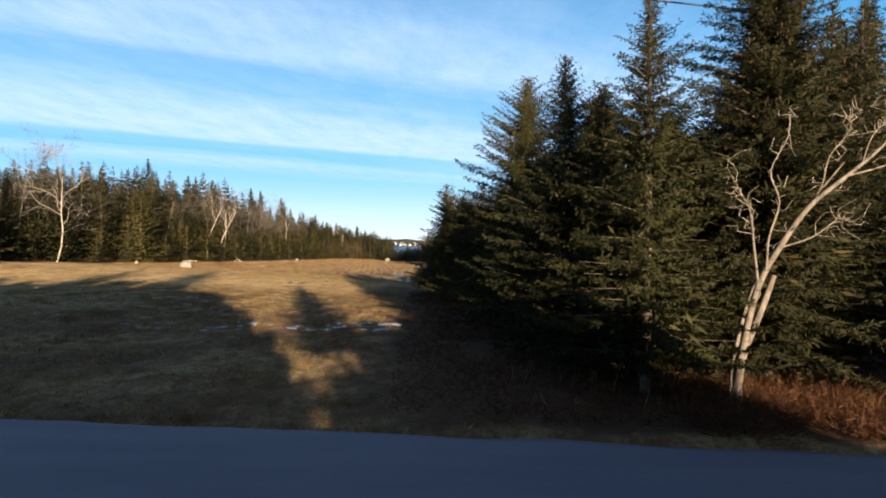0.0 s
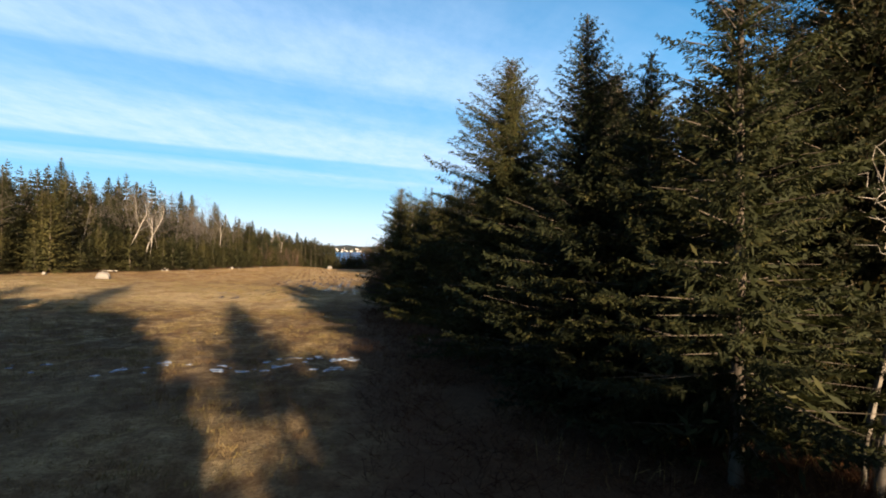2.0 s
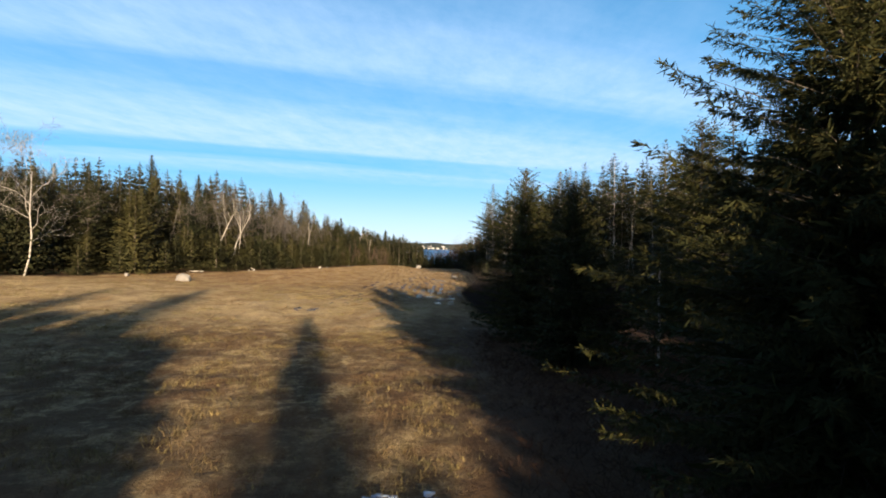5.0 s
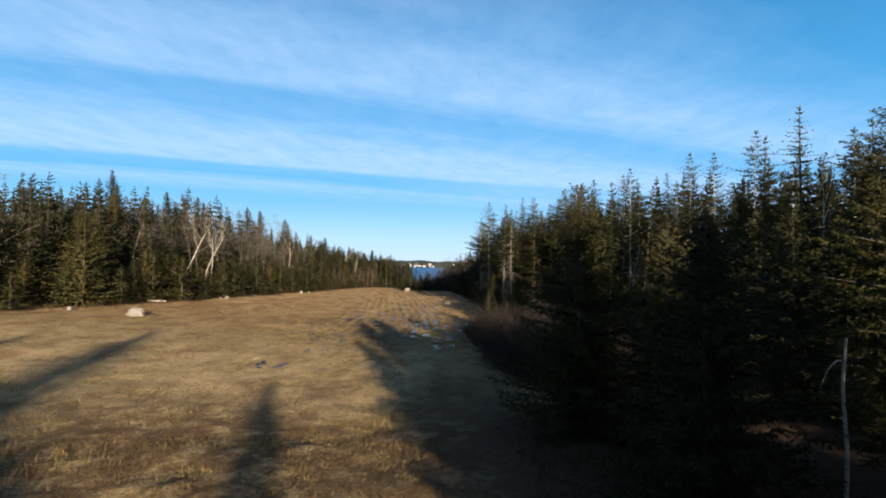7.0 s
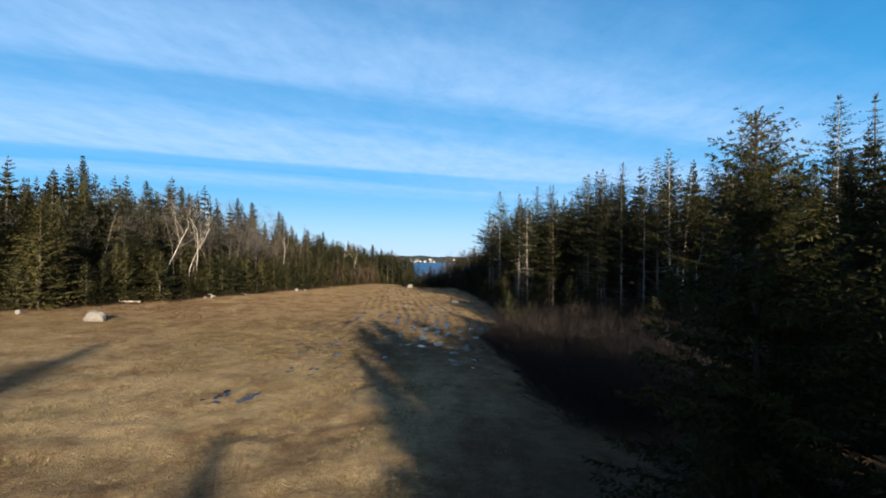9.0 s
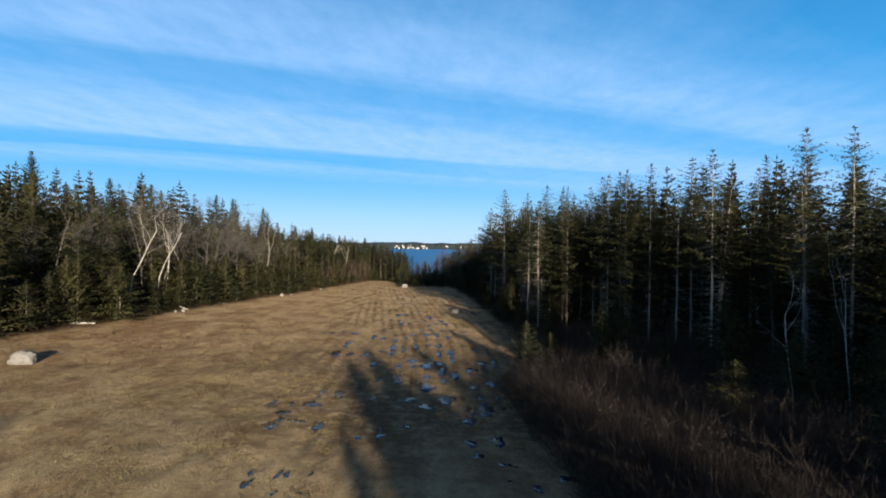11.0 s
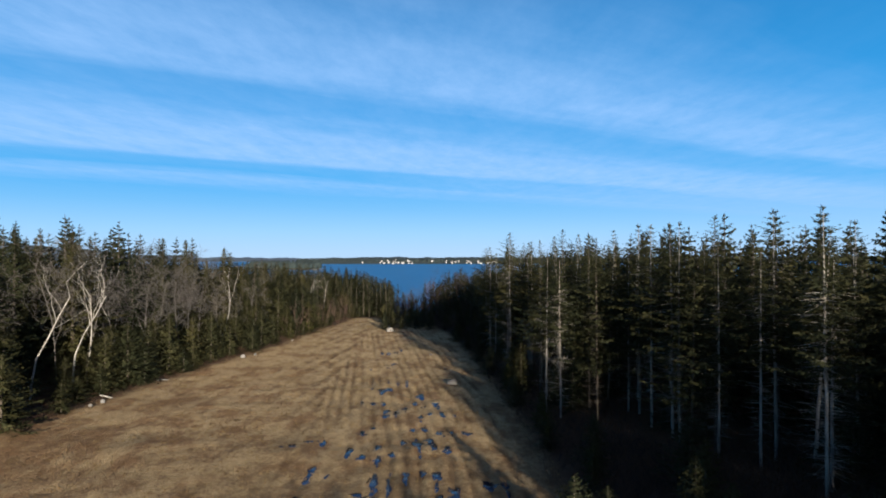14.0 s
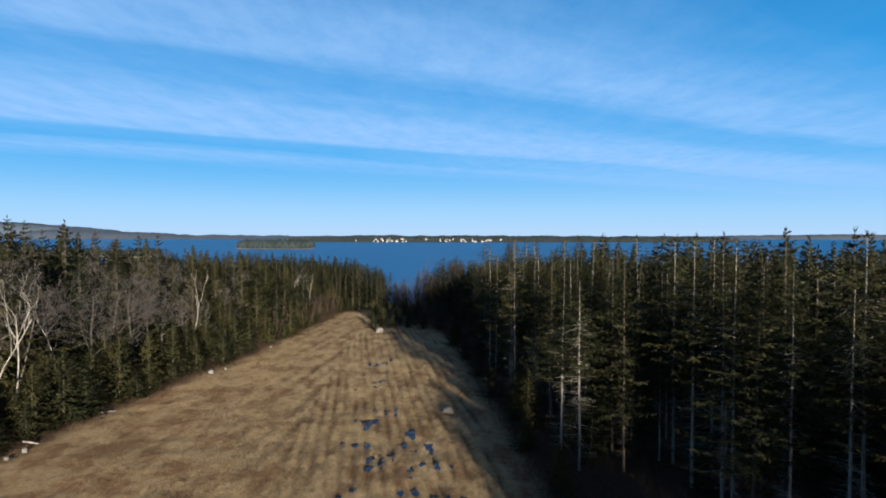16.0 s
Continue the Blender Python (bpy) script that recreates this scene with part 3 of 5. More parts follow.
def bare_meshes(name, seed, h, spread=0.55, trunk_r=0.12, lean=(0, 0), levels=4, kids=4, mat=TWIG_GREY, first=0.35, twist=0.16, rise=0.35, stems=1, fine=0.006):
    """A leafless broadleaf tree: bending trunk, limbs and twigs. Returns trunk and crown meshes."""
    rng = np.random.default_rng(seed)
    trunk_seg, crown_seg = [], []

    def grow(p, d, length, rad, level):
        n = 5 if level < 2 else 3
        pts, dirs = [p], []
        for i in range(n):
            d = unit(d + rng.normal(0, twist, 3) * (0.45 if level == 0 else 1.0) + np.array([0, 0, rise * 0.25]))
            pts.append(pts[-1] + d * length / n)
            dirs.append(d)
        rr = np.linspace(rad, rad * (0.45 if level < levels - 1 else 0.3), n + 1)
        store = trunk_seg if level == 0 else crown_seg
        store.extend((pts[i], pts[i + 1], rr[i], rr[i + 1], level) for i in range(n))
        if level + 1 >= levels:
            return
        for k in range(kids + (2 if level == 0 else 0)):
            s = first + (1 - first) * (k + rng.random()) / (kids + (2 if level == 0 else 0))
            i = min(n - 1, int(s * n))
            base = pts[i] + (pts[i + 1] - pts[i]) * (s * n - i)
            side = unit(np.cross(dirs[i], rng.normal(0, 1, 3)))
            nd = unit(dirs[i] * (1 - spread) + side * spread + np.array([0, 0, rise]))
            grow(base, nd, length * rng.uniform(0.38, 0.62) * (1.15 - 0.4 * s), max(fine, rr[i] * rng.uniform(0.4, 0.6)), level + 1)

    for k in range(stems):
        a = rng.uniform(0, 6.28)
        d = unit(np.array([lean[0] + (0.25 * math.cos(a) if stems > 1 else 0), lean[1] + (0.25 * math.sin(a) if stems > 1 else 0), 1.0]))
        grow(np.array([0.1 * math.cos(a), 0.1 * math.sin(a), -0.2]), d, h * rng.uniform(0.85, 1.0), trunk_r * rng.uniform(0.8, 1.0), 0)

    def build(segs, nm):
        a, b, ra, rb, lv = (np.array(x) for x in zip(*segs))
        return mesh_of(nm, *merge([tubes(a[lv == l], b[lv == l], ra[lv == l], rb[lv == l], 7 if l == 0 else 4 if l == 1 else 3) for l in np.unique(lv)]), mat=mat, smooth=True)
    return build(trunk_seg, name + "_trunk"), build(crown_seg, name + "_crown"), None


# ---- the spruces beside the road ----
ROAD_GROUP = "spruces at the field corner"
NEAR = [
    # x, y, height, reach, seed, options, label
    (4.8, 28.4, 11.6, 4.3, 11, dict(step=0.24, per=9, twig=0.10, twig_len=0.42, shape=0.72, fork=4, twig_w=0.016, core=5000, core_size=0.10, keep=0.5), "tall dense dark spruce at the meadow edge"),
    (4.5, 20.0, 9.6, 3.0, 12, dict(step=0.24, per=8, twig=0.09, fork=4, twig_w=0.018, core=2240, core_size=0.10, keep=0.5), "spruce with a spiky sunlit leader beside taller spruces"),
    (5.1, 18.1, 8.1, 2.6, 13, dict(step=0.25, per=7, twig=0.085, thin_top=0.3, fork=4, twig_w=0.018, core=1920, core_size=0.10, keep=0.5), "short spruce with a thinning ragged crown"),
    (5.5, 15.9, 10.1, 2.9, 14, dict(step=0.27, per=7, twig=0.075, twig_len=0.34, twig_w=0.017, fork=4, core=2240, core_size=0.10, keep=0.5, thin_top=0.55, shape=0.95, base=0.10), "grey-green spruce with an open, thin top and bare trunk patches"),
    (9.6, 17.6, 12.9, 3.9, 15, dict(step=0.22, per=9, twig=0.10, twig_len=0.42, fork=4, twig_w=0.016, needles=NEEDLE_DARK, core=9000, core_size=0.12, keep=0.5, lower=-0.30, upper=0.55, cones=260, shape=0.72), "big dark spruce hung with brown cones"),
    (13.2, 19.0, 11.0, 3.0, 16, dict(needles=NEEDLE_DARK, step=0.30, per=7, twig=0.12, twig_len=0.44, twig_w=0.020, fork=2, core=2000, core_size=0.10, keep=0.5), "dark spruce in the roadside row"),
    (15.5, 16.5, 10.0, 3.0, 17, dict(needles=NEEDLE_DARK, step=0.30, per=7, twig=0.12, twig_len=0.44, twig_w=0.020, fork=2, core=2000, core_size=0.10, keep=0.5), "dark spruce in the roadside row"),
    (7.0, 24.5, 9.8, 4.2, 18, dict(step=0.28, per=8, twig=0.12, twig_len=0.40, twig_w=0.017, fork=4, core=6000, core_size=0.12, keep=0.5, shape=0.6, base=0.02), "dark shade-giving spruce crowded behind its neighbours"),
    # four hidden fillers, added to keep the sun off the spruces beyond
    (7.5, 19.4, 7.8, 3.3, 19, dict(needles=NEEDLE_DARK, step=0.28, per=8, twig=0.12, twig_len=0.44, twig_w=0.026, fork=2, core=4000, core_size=0.14, keep=0.5, shape=0.6, base=0.02), "dark shade-giving spruce crowded behind its neighbours"),
    (8.6, 21.6, 8.2, 3.3, 26, dict(needles=NEEDLE_DARK, step=0.30, per=8, twig=0.13, twig_len=0.44, twig_w=0.024, fork=2, core=4000, core_size=0.14, keep=0.5, shape=0.6, base=0.02), "dark shade-giving spruce crowded behind its neighbours"),
    (6.3, 22.2, 9.0, 3.1, 27, dict(needles=NEEDLE_DARK, step=0.30, per=8, twig=0.13, twig_len=0.44, twig_w=0.024, fork=2, core=4000, core_size=0.14, keep=0.5, shape=0.65, base=0.02), "dark shade-giving spruce crowded behind its neighbours"),
    (11.2, 21.5, 10.5, 3.3, 28, dict(needles=NEEDLE_DARK, step=0.30, per=8, twig=0.13, twig_len=0.44, twig_w=0.024, fork=2, core=3000, core_size=0.14, keep=0.5, shape=0.65, base=0.02), "dark shade-giving spruce crowded behind its neighbours"),
    (2.1, 49.2, 9.3, 3.0, 21, dict(step=0.26, per=7, twig=0.11, twig_len=0.42, twig_w=0.024, fork=3, core=1920, core_size=0.10, keep=0.5, shape=0.72, base=0.02), "bushy dark spruce reaching to the ground"),
    (4.4, 47.0, 7.6, 2.5, 22, dict(step=0.27, per=7, twig=0.11, twig_len=0.42, twig_w=0.024, fork=3, core=1920, core_size=0.10, keep=0.5, shape=0.7, base=0.02), "bushy dark spruce reaching to the ground"),
    (2.9, 41.3, 7.4, 2.6, 23, dict(step=0.26, per=7, twig=0.11, twig_len=0.40, twig_w=0.024, fork=3, core=1920, core_size=0.10, keep=0.5, shape=0.68, base=0.02), "rounded bushy dark spruce reaching to the ground"),
    (8.8, 43.0, 10.4, 2.7, 24, dict(step=0.28, per=7, twig=0.10, twig_len=0.38, twig_w=0.022, fork=3, core=1120, core_size=0.10, keep=0.5, base=0.14, dead=40, dead_to=0.3, shape=0.6), "spruce with a pale bare patch on its trunk"),
    (7.0, 33.0, 9.2, 2.7, 25, dict(step=0.30, per=7, twig=0.12, twig_len=0.44, twig_w=0.020, fork=2, core=2000, core_size=0.10, keep=0.5), "dark shade-giving spruce crowded behind its neighbours"),
]
near_trees = [stand(tree("spruce_tree", spruce_meshes("near_spruce", seed, h, r, **opt), label, ROAD_GROUP), x, y, turn=seed * 37) for x, y, h, r, seed, opt, label in NEAR]

# ---- kinds of forest tree, built once ----
rng = np.random.default_rng(5)
MID = [tree("spruce_tree", spruce_meshes("mid_spruce", 40 + i, 10.0, (3.3, 3.8, 3.0)[i], base=0.03, step=0.42, per=7, twig=0.32, twig_len=0.60, twig_w=0.060, needles=NEEDLE_FOREST, wood=False, shape=(0.75, 0.65, 0.9)[i], ragged=0.25, tip_scale=0.15, core=1100, keep=0.2, core_size=0.16, slim_top=0.0, close_top=1.0), "dark green forest spruce") for i in range(3)]
YOUNG = [tree("young_spruce", spruce_meshes("young_spruce", 50 + i, 5.0, (1.7, 2.1, 1.8)[i], base=0.0, step=0.33, per=7, twig=0.20, twig_len=0.40, twig_w=0.046, needles=(NEEDLE_FOREST, NEEDLE_FOREST, NEEDLE_OLIVE)[i], wood=False, shape=(0.55, 0.62, 0.7)[i], ragged=0.2, tip_scale=0.2, core=600, keep=0.2, core_size=0.18, slim_top=0.0, close_top=1.0), ("bushy young spruce at the wood's edge", "bushy young spruce at the wood's edge", "olive-green young fir at the wood's edge")[i]) for i in range(3)]
TALL = [tree("tall_spruce", spruce_meshes("tall_spruce", 60 + i, 20.0, (3.6, 3.2, 4.0, 3.3)[i], base=(0.36, 0.44, 0.28, 0.50)[i], step=0.66, per=6, twig=0.38, twig_len=0.74, twig_w=0.042, fork=2, needles=NEEDLE_FOREST, wood=False, shape=(0.8, 0.7, 0.9, 0.75)[i], dead=170, dead_to=0.30, lower=-0.14, upper=0.40, hang=0.05, ragged=0.45, trunk_r=0.115, bark_mat=(BARK_GREY, BARK_GREY, BARK_SPRUCE, BARK_GREY)[i], tip_scale=0.15, core=700, keep=0.2, core_size=0.12, slim_top=0.0, close_top=0.6), "tall spruce with a bare grey trunk and a high ragged crown") for i in range(4)]
MATURE = [tree("spruce_tree", spruce_meshes("mature_spruce", 70 + i, 17.0, 3.6 + 0.4 * i, base=0.10, step=0.55, per=7, twig=0.36, twig_len=0.80, twig_w=0.085, needles=NEEDLE_FOREST, wood=False, shape=0.72, ragged=0.3, tip_scale=0.12, core=1500, keep=0.2, core_size=0.14, slim_top=0.0, close_top=1.0), "mature dark green forest spruce") for i in range(3)]
DEEP = [spruce_meshes("deep_spruce", 80 + i, 17.0, 3.3, base=0.10, step=1.4, per=5, twig=1.15, twig_len=1.3, twig_w=0.15, needles=NEEDLE_FOREST, wood=False, shape=0.70, ragged=0.35, tip_scale=0.12, core=110, upper=0.5, slim_top=0.0, close_top=1.0) for i in range(3)]
LAYER = tree("tall_spruce", spruce_meshes("layered_spruce", 66, 18.0, 3.4, base=0.10, step=0.85, per=8, twig=0.17, twig_len=0.55, twig_w=0.058, fork=1, needles=NEEDLE_FOREST, wood=False, shape=0.85, lower=-0.16, upper=0.22, hang=0.05, ragged=0.35, trunk_r=0.13, tip_scale=0.2, core=500, core_size=0.2, keep=0.25, slim_top=0.0), "tall dark spruce with layered level branches")
GREY = [tree("bare_tree", bare_meshes("bare_tree", 90 + i, 11.0, levels=5, kids=5, trunk_r=0.07, first=0.25, spread=0.58, rise=0.10, fine=0.0095, twist=0.2), "leafless grey broadleaf tree with a fine twiggy crown") for i in range(3)]
LOW = [tree("bare_tree", bare_meshes("low_bare_tree", 95 + i, 6.0, levels=4, kids=3, trunk_r=0.05, first=0.15, spread=0.50, rise=0.25, fine=0.009, stems=2, mat=TWIG_RED), "leafless reddish grey bush by the shore") for i in range(2)]
BIRCH = [tree("birch_tree", bare_meshes("birch_tree", 100 + i, 12.0, levels=4, kids=2, trunk_r=0.10, first=0.62, spread=0.45, rise=0.26, mat=BARK_BIRCH, fine=0.012, twist=0.2, lean=((0.04, 0.02), (0.0, 0.0), (0.20, 0.03))[i]), "bare white birch with a broken top") for i in range(3)]
BROAD = tree("birch_tree", bare_meshes("broad_birch", 107, 12.0, levels=4, kids=6, trunk_r=0.11, first=0.30, spread=0.66, rise=0.16, mat=BARK_BIRCH, fine=0.013, twist=0.24), "bare white birch with broad candelabra limbs")
SHRUB = [tree("bare_shrub", bare_meshes("bare_shrub", 110 + i, 2.6, levels=4, kids=4, trunk_r=0.03, first=0.15, spread=0.4, rise=0.5, stems=5, mat=BRUSH_BROWN, fine=0.005), "leafless brown alder shrub", category="shrub") for i in range(2)]
used = set()


def plant(kind, x, y, height, base_height, label="", group="", lean=0.0, turn=None, wide=None):
    """Sets the kind's own tree the first time, and a copy after that."""
    s = height / base_height
    wide = wide or s ** 0.8 * rng.uniform(0.95, 1.30)
    m = pose(x, y, gz(x, y) - 0.08, 0, lean, rng.uniform(0, 360) if turn is None else turn) @ Matrix.Diagonal((wide, wide, s, 1))
    if kind.name in used:
        kind_scale = kind.scale.copy()
        kind.scale = (1, 1, 1)
        ob = copy_thing(kind, m)
        kind.scale = kind_scale
    else:
        used.add(kind.name)
        ob = kind
        ob.matrix_basis = m
    return tagged(ob, label, "", group)


def pick(kinds):
    return kinds[int(rng.integers(len(kinds)))]


def arrays(me):
    v = np.empty(len(me.vertices) * 3, np.float32)
    me.vertices.foreach_get("co", v)
    q = np.empty(len(me.loops), np.int32)
    me.loops.foreach_get("vertex_index", q)
    return v.reshape(-1, 3), q.reshape(-1, 4)


def deep_wood(name, label, spots, kinds, full=17.0, slim=0.7):
    """The trees too deep in a wood to tell apart: one crown mass on one mass of trunks."""
    shapes = [[arrays(me) for me in kind[:2]] for kind in kinds]
    masses, normals = ([], []), []
    leaning_out = []
    for kind in shapes:
        mid = kind[1][0].reshape(-1, 4, 3).mean(1)
        p, q = mid * 0.9, mid[:, 2] * 0.8
        turned = np.stack([value_noise(p[:, 0] + q, p[:, 1] - q, 301), value_noise(p[:, 0] - q, p[:, 1] + q, 302), 0.5 * value_noise(p[:, 1] - q, p[:, 0] + q, 303)], 1)
        leaning_out.append(np.repeat(unit(unit(mid * [1, 1, 0]) + [0, 0, 0.55] + 0.9 * turned), 4, 0))
    for x, y, h in spots:
        which = int(rng.integers(len(shapes)))
        kind = shapes[which]
        a, s = rng.uniform(0, 6.28), h / full
        turn = np.array([[math.cos(a), -math.sin(a), 0], [math.sin(a), math.cos(a), 0], [0, 0, 1]])
        normals.append(leaning_out[which] @ turn.T)
        for mass, (v, q) in zip(masses, kind):
            mass.append((v @ turn.T * [s ** slim, s ** slim, s] + [x, y, gz(x, y) - 0.08], q))
    root = tagged(new(name), label, "wood", kind="stuff")
    tagged(part("trunks", mesh_of(name + "_trunks", *merge(masses[0]), mat=BARK_SPRUCE, smooth=True), root), kind="stuff")
    v, q = merge(masses[1])
    me = mesh_of(name + "_crowns", v, q, mat=NEEDLE_FOREST, smooth=True)
    me.normals_split_custom_set_from_vertices(np.concatenate(normals).astype(np.float32))
    tagged(part("crowns", me, root), kind="stuff")


# ---- the wood along the far side of the meadow ----
WOOD = "wood beyond the meadow"
for y in np.arange(58, 262, 3.6):                       # young trees at its skirt
    x = left_edge(y) - rng.uniform(0.3, 3.4)
    plant(YOUNG[2] if 178 < y < 222 and rng.random() < 0.8 else pick(YOUNG[:2]), x, y + rng.normal(0, 0.6), rng.uniform(2.4, 7.2) * (0.75 if y > 200 else 1.0), 5.0, group=WOOD)
for y in np.arange(52, 268, 5.4):                       # middle trees
    for d in (4.5, 8.5):
        if rng.random() < 0.75:
            plant(pick(MID), left_edge(y) - d + rng.normal(0, 1.0), y + rng.normal(0, 1.0), rng.uniform(5.5, 13.0) * (0.72 if y > 200 else 0.75 if 116 < y < 175 else 1.0), 10.0, group=WOOD)
deep = []
for y in np.arange(46, 300, 4.6):                       # grown trees behind
    for d in np.arange(13, 62, 5.2):
        x = left_edge(y) - d + rng.normal(0, 1.3)
        top = np.interp(y, [40, 92, 105, 120, 140, 160, 175, 190, 205, 220, 247, 270, 300], [12.5, 13.5, 17.0, 18.0, 20.0, 20.8, 19.8, 16.5, 15.5, 15.0, 15.8, 17.5, 19.0]) * rng.uniform(0.80, 1.06) * (0.95 if d < 16 else 1.0)
        if d < 15:
            plant(pick(MATURE), x, y + rng.normal(0, 1.4), top, 17.0, group=WOOD)
        elif d < 36 or y > 110:
            deep.append((x, y + rng.normal(0, 1.4), top))
for y in np.arange(80, 330, 9.0):                       # and far in
    for d in np.arange(66, 150, 9.5):
        deep.append((left_edge(y) - d + rng.normal(0, 2.5), y + rng.normal(0, 2.5), rng.uniform(16.0, 19.2) if left_edge(y) - d < -12 - 0.55 * (y - 75) else rng.uniform(14.0, 17.0)))
for y in np.arange(184, 240, 4.0):                      # reddish bushes at its foot
    plant(pick(LOW), left_edge(y) - rng.uniform(0.3, 3.0), y, rng.uniform(4.0, 6.2), 6.0, "leafless reddish brown bush at the wood's foot", WOOD)
# single trees that stand out
plant(MATURE[2], -57.0, 121.0, 20.5, 17.0, "tall pine-like spruce over the wood", WOOD)
for x, y, h, w in ((-53.0, 97.0, 15.6, 0.92), (-55.5, 93.5, 14.6, 0.85), (-52.0, 105.5, 13.6, 0.8), (-48.5, 121.0, 14.5, 0.85), (-47.5, 115.5, 13.0, 0.8)):
    plant(pick(MATURE), x, y, h, 17.0, "dark conical spruce standing out at the wood's edge", WOOD, wide=w)
for x, y, h in ((-42.2, 131.5, 7.0), (-41.6, 135.5, 7.8), (-41.0, 139.5, 7.4), (-40.2, 144.0, 8.2), (-39.0, 149.0, 7.4), (-38.0, 154.0, 7.8), (-44.5, 117.5, 6.4), (-46.0, 111.0, 7.6)):
    plant(pick(YOUNG[:2]), x, y, h, 5.0, group=WOOD)
for x, y, h in ((-53, 84, 13.5), (-55.5, 90, 14), (-50.5, 66, 12.5), (-47.5, 99, 12), (-51.5, 108, 13.0), (-53, 76, 12)):
    plant(pick(MID), x, y, h, 10.0, "dark green spruce at the wood's edge", WOOD)
for x, y, h, k in ((-47.5, 126.5, 12.6, 2), (-45.5, 131, 12.6, 0), (-46.4, 135.5, 12.6, 1), (-47.4, 143.5, 13.0, 0), (-40.5, 166, 12.0, 1), (-32.5, 213, 11.0, 1), (-30.6, 222, 10.4, 0)):
    plant(BIRCH[k], x, y, h, 12.0, group="white birches in the wood", turn=(20, -30, 0)[k] if k == 2 else rng.uniform(0, 360))
plant(BROAD, -50.2, 81.5, 13.4, 12.0, group="white birches in the wood")
for x, y, h in ((-45.5, 150, 14.5), (-42.6, 156, 13.0), (-47, 160, 14.8), (-40.5, 165, 12.5), (-38.8, 178, 11.5), (-47, 143, 13.8), (-44.5, 146, 14.6), (-42.0, 152, 13.6), (-43.5, 163, 14.0), (-55, 93, 15.0), (-52.0, 116, 14.5), (-49, 134, 14.0), (-48.5, 139, 14.0), (-53, 78, 14)):
    plant(pick(GREY), x, y, h, 11.0, group="bare broadleaf trees in the wood")

# ---- the tall stand on the other side ----
STAND = "tall spruce stand"
STAND_Y, STAND_X = [58, 69, 85, 96, 107, 115, 123, 150, 167, 185, 200, 235, 262], [21, 21.5, 23.5, 24.0, 16.5, 14.0, 8.6, 7.2, 6.4, 8.5, 14.0, 14.0, 12.0]
for y in np.arange(62, 268, 4.5):
    for d in (0.0, 4.0, 8.2, 11.9, 14.5, 18.5, 23.0, 28.0, 34.0, 41.0, 49.0, 58.0):
        x = float(np.interp(y, STAND_Y, STAND_X)) + d + abs(rng.normal(0, 1.0))
        h = (rng.uniform(17.6, 21.4) if d < 12 else rng.uniform(18.4, 21.8)) * (0.80 if y > 190 else 1.0) * (0.78 if y < 68 else 0.90 if y < 80 else 1.0)
        if d < 1:
            h *= rng.uniform(0.75, 1.0)
        if d < 12:
            if y < 98 and rng.random() < 0.55:
                plant(pick(MATURE), x - 2.5, y + rng.normal(0, 1.1), h * rng.uniform(0.70, 0.88), 17.0, group=STAND, wide=0.85)
            elif rng.random() < (0.75 if y > 98 else 0.7):
                plant(pick(TALL), x, y + rng.normal(0, 1.1), h, 20.0, group=STAND, lean=rng.normal(0, 1.5))
        elif d < 30 or rng.random() < 0.6:
            deep.append((x, y + rng.normal(0, 1.2), h))
for y in np.arange(64, 190, 5.0):                       # shade-grown trees under it
    for d in (1.5, 6.0, 11.0):
        x = float(np.interp(y, STAND_Y, STAND_X)) + d + rng.normal(0, 1.2)
        if rng.random() < 0.5:
            plant(pick(MID), x, y + rng.normal(0, 1.5), rng.uniform(3.5, 8.0), 10.0, group="shade-grown spruces under the stand")
for x, y, top, k in ((18.5, 124.0, 18.4, 0), (20.2, 111.6, 18.4, 2), (27.3, 95.2, 19.2, 1), (32.5, 110.9, 18.0, 0), (7.9, 166, 16.6, 1), (9.6, 123.2, 14.8, 3), (17.8, 119.4, 18.0, 3), (18.4, 114.5, 18.0, 1), (13.6, 126, 17.2, 2)):
    plant(TALL[k], x, y, top - gz(x, y), 20.0, group=STAND)
for x, y, h in ((22.5, 67.5, 18.3), (22.3, 71.6, 17.2), (26.5, 66.0, 17.0)):
    plant(LAYER, x, y, h, 18.0, group=STAND)
for y in np.arange(34, 49, 2.8):                        # unseen tall rows, added to shade the strip beside the stand
    for x in (25.0, 28.2):
        plant(pick(MATURE), x + rng.normal(0, 0.4), y + rng.normal(0, 0.6), rng.uniform(18.0, 19.5), 17.0, group=STAND, wide=1.25)
for y in np.arange(70, 330, 10.0):                      # and on beyond it
    for d in np.arange(68, 190, 11.0):
        deep.append((16 + d + rng.normal(0, 3), y + rng.normal(0, 3), rng.uniform(18.5, 21.0)))
# younger trees in front of the stand
for x, y, h, k in ((3.1, 96.0, 4.2, 0), (5.5, 97.2, 3.1, 1), (9.0, 93.5, 6.0, 0), (10.4, 92.4, 5.0, 1), (11.8, 88.0, 4.2, 2), (6.8, 104, 3.5, 2), (8.2, 108, 4.5, 0), (5.6, 113, 3.0, 2), (12.5, 99, 5.2, 0), (6.6, 119, 4.0, 2), (5.8, 128, 4.2, 1), (6.2, 137, 3.6, 2), (5.2, 147, 4.2, 0), (5.0, 158, 4.2, 1), (4.2, 170, 4.0, 0), (3.2, 182, 4.5, 1), (15, 84, 6.5, 0), (17.5, 90, 7.0, 1), (19, 80, 7.0, 0), (14.0, 104, 5.5, 1)):
    plant(YOUNG[k], x, y, h, 5.0, group="young trees before the stand")
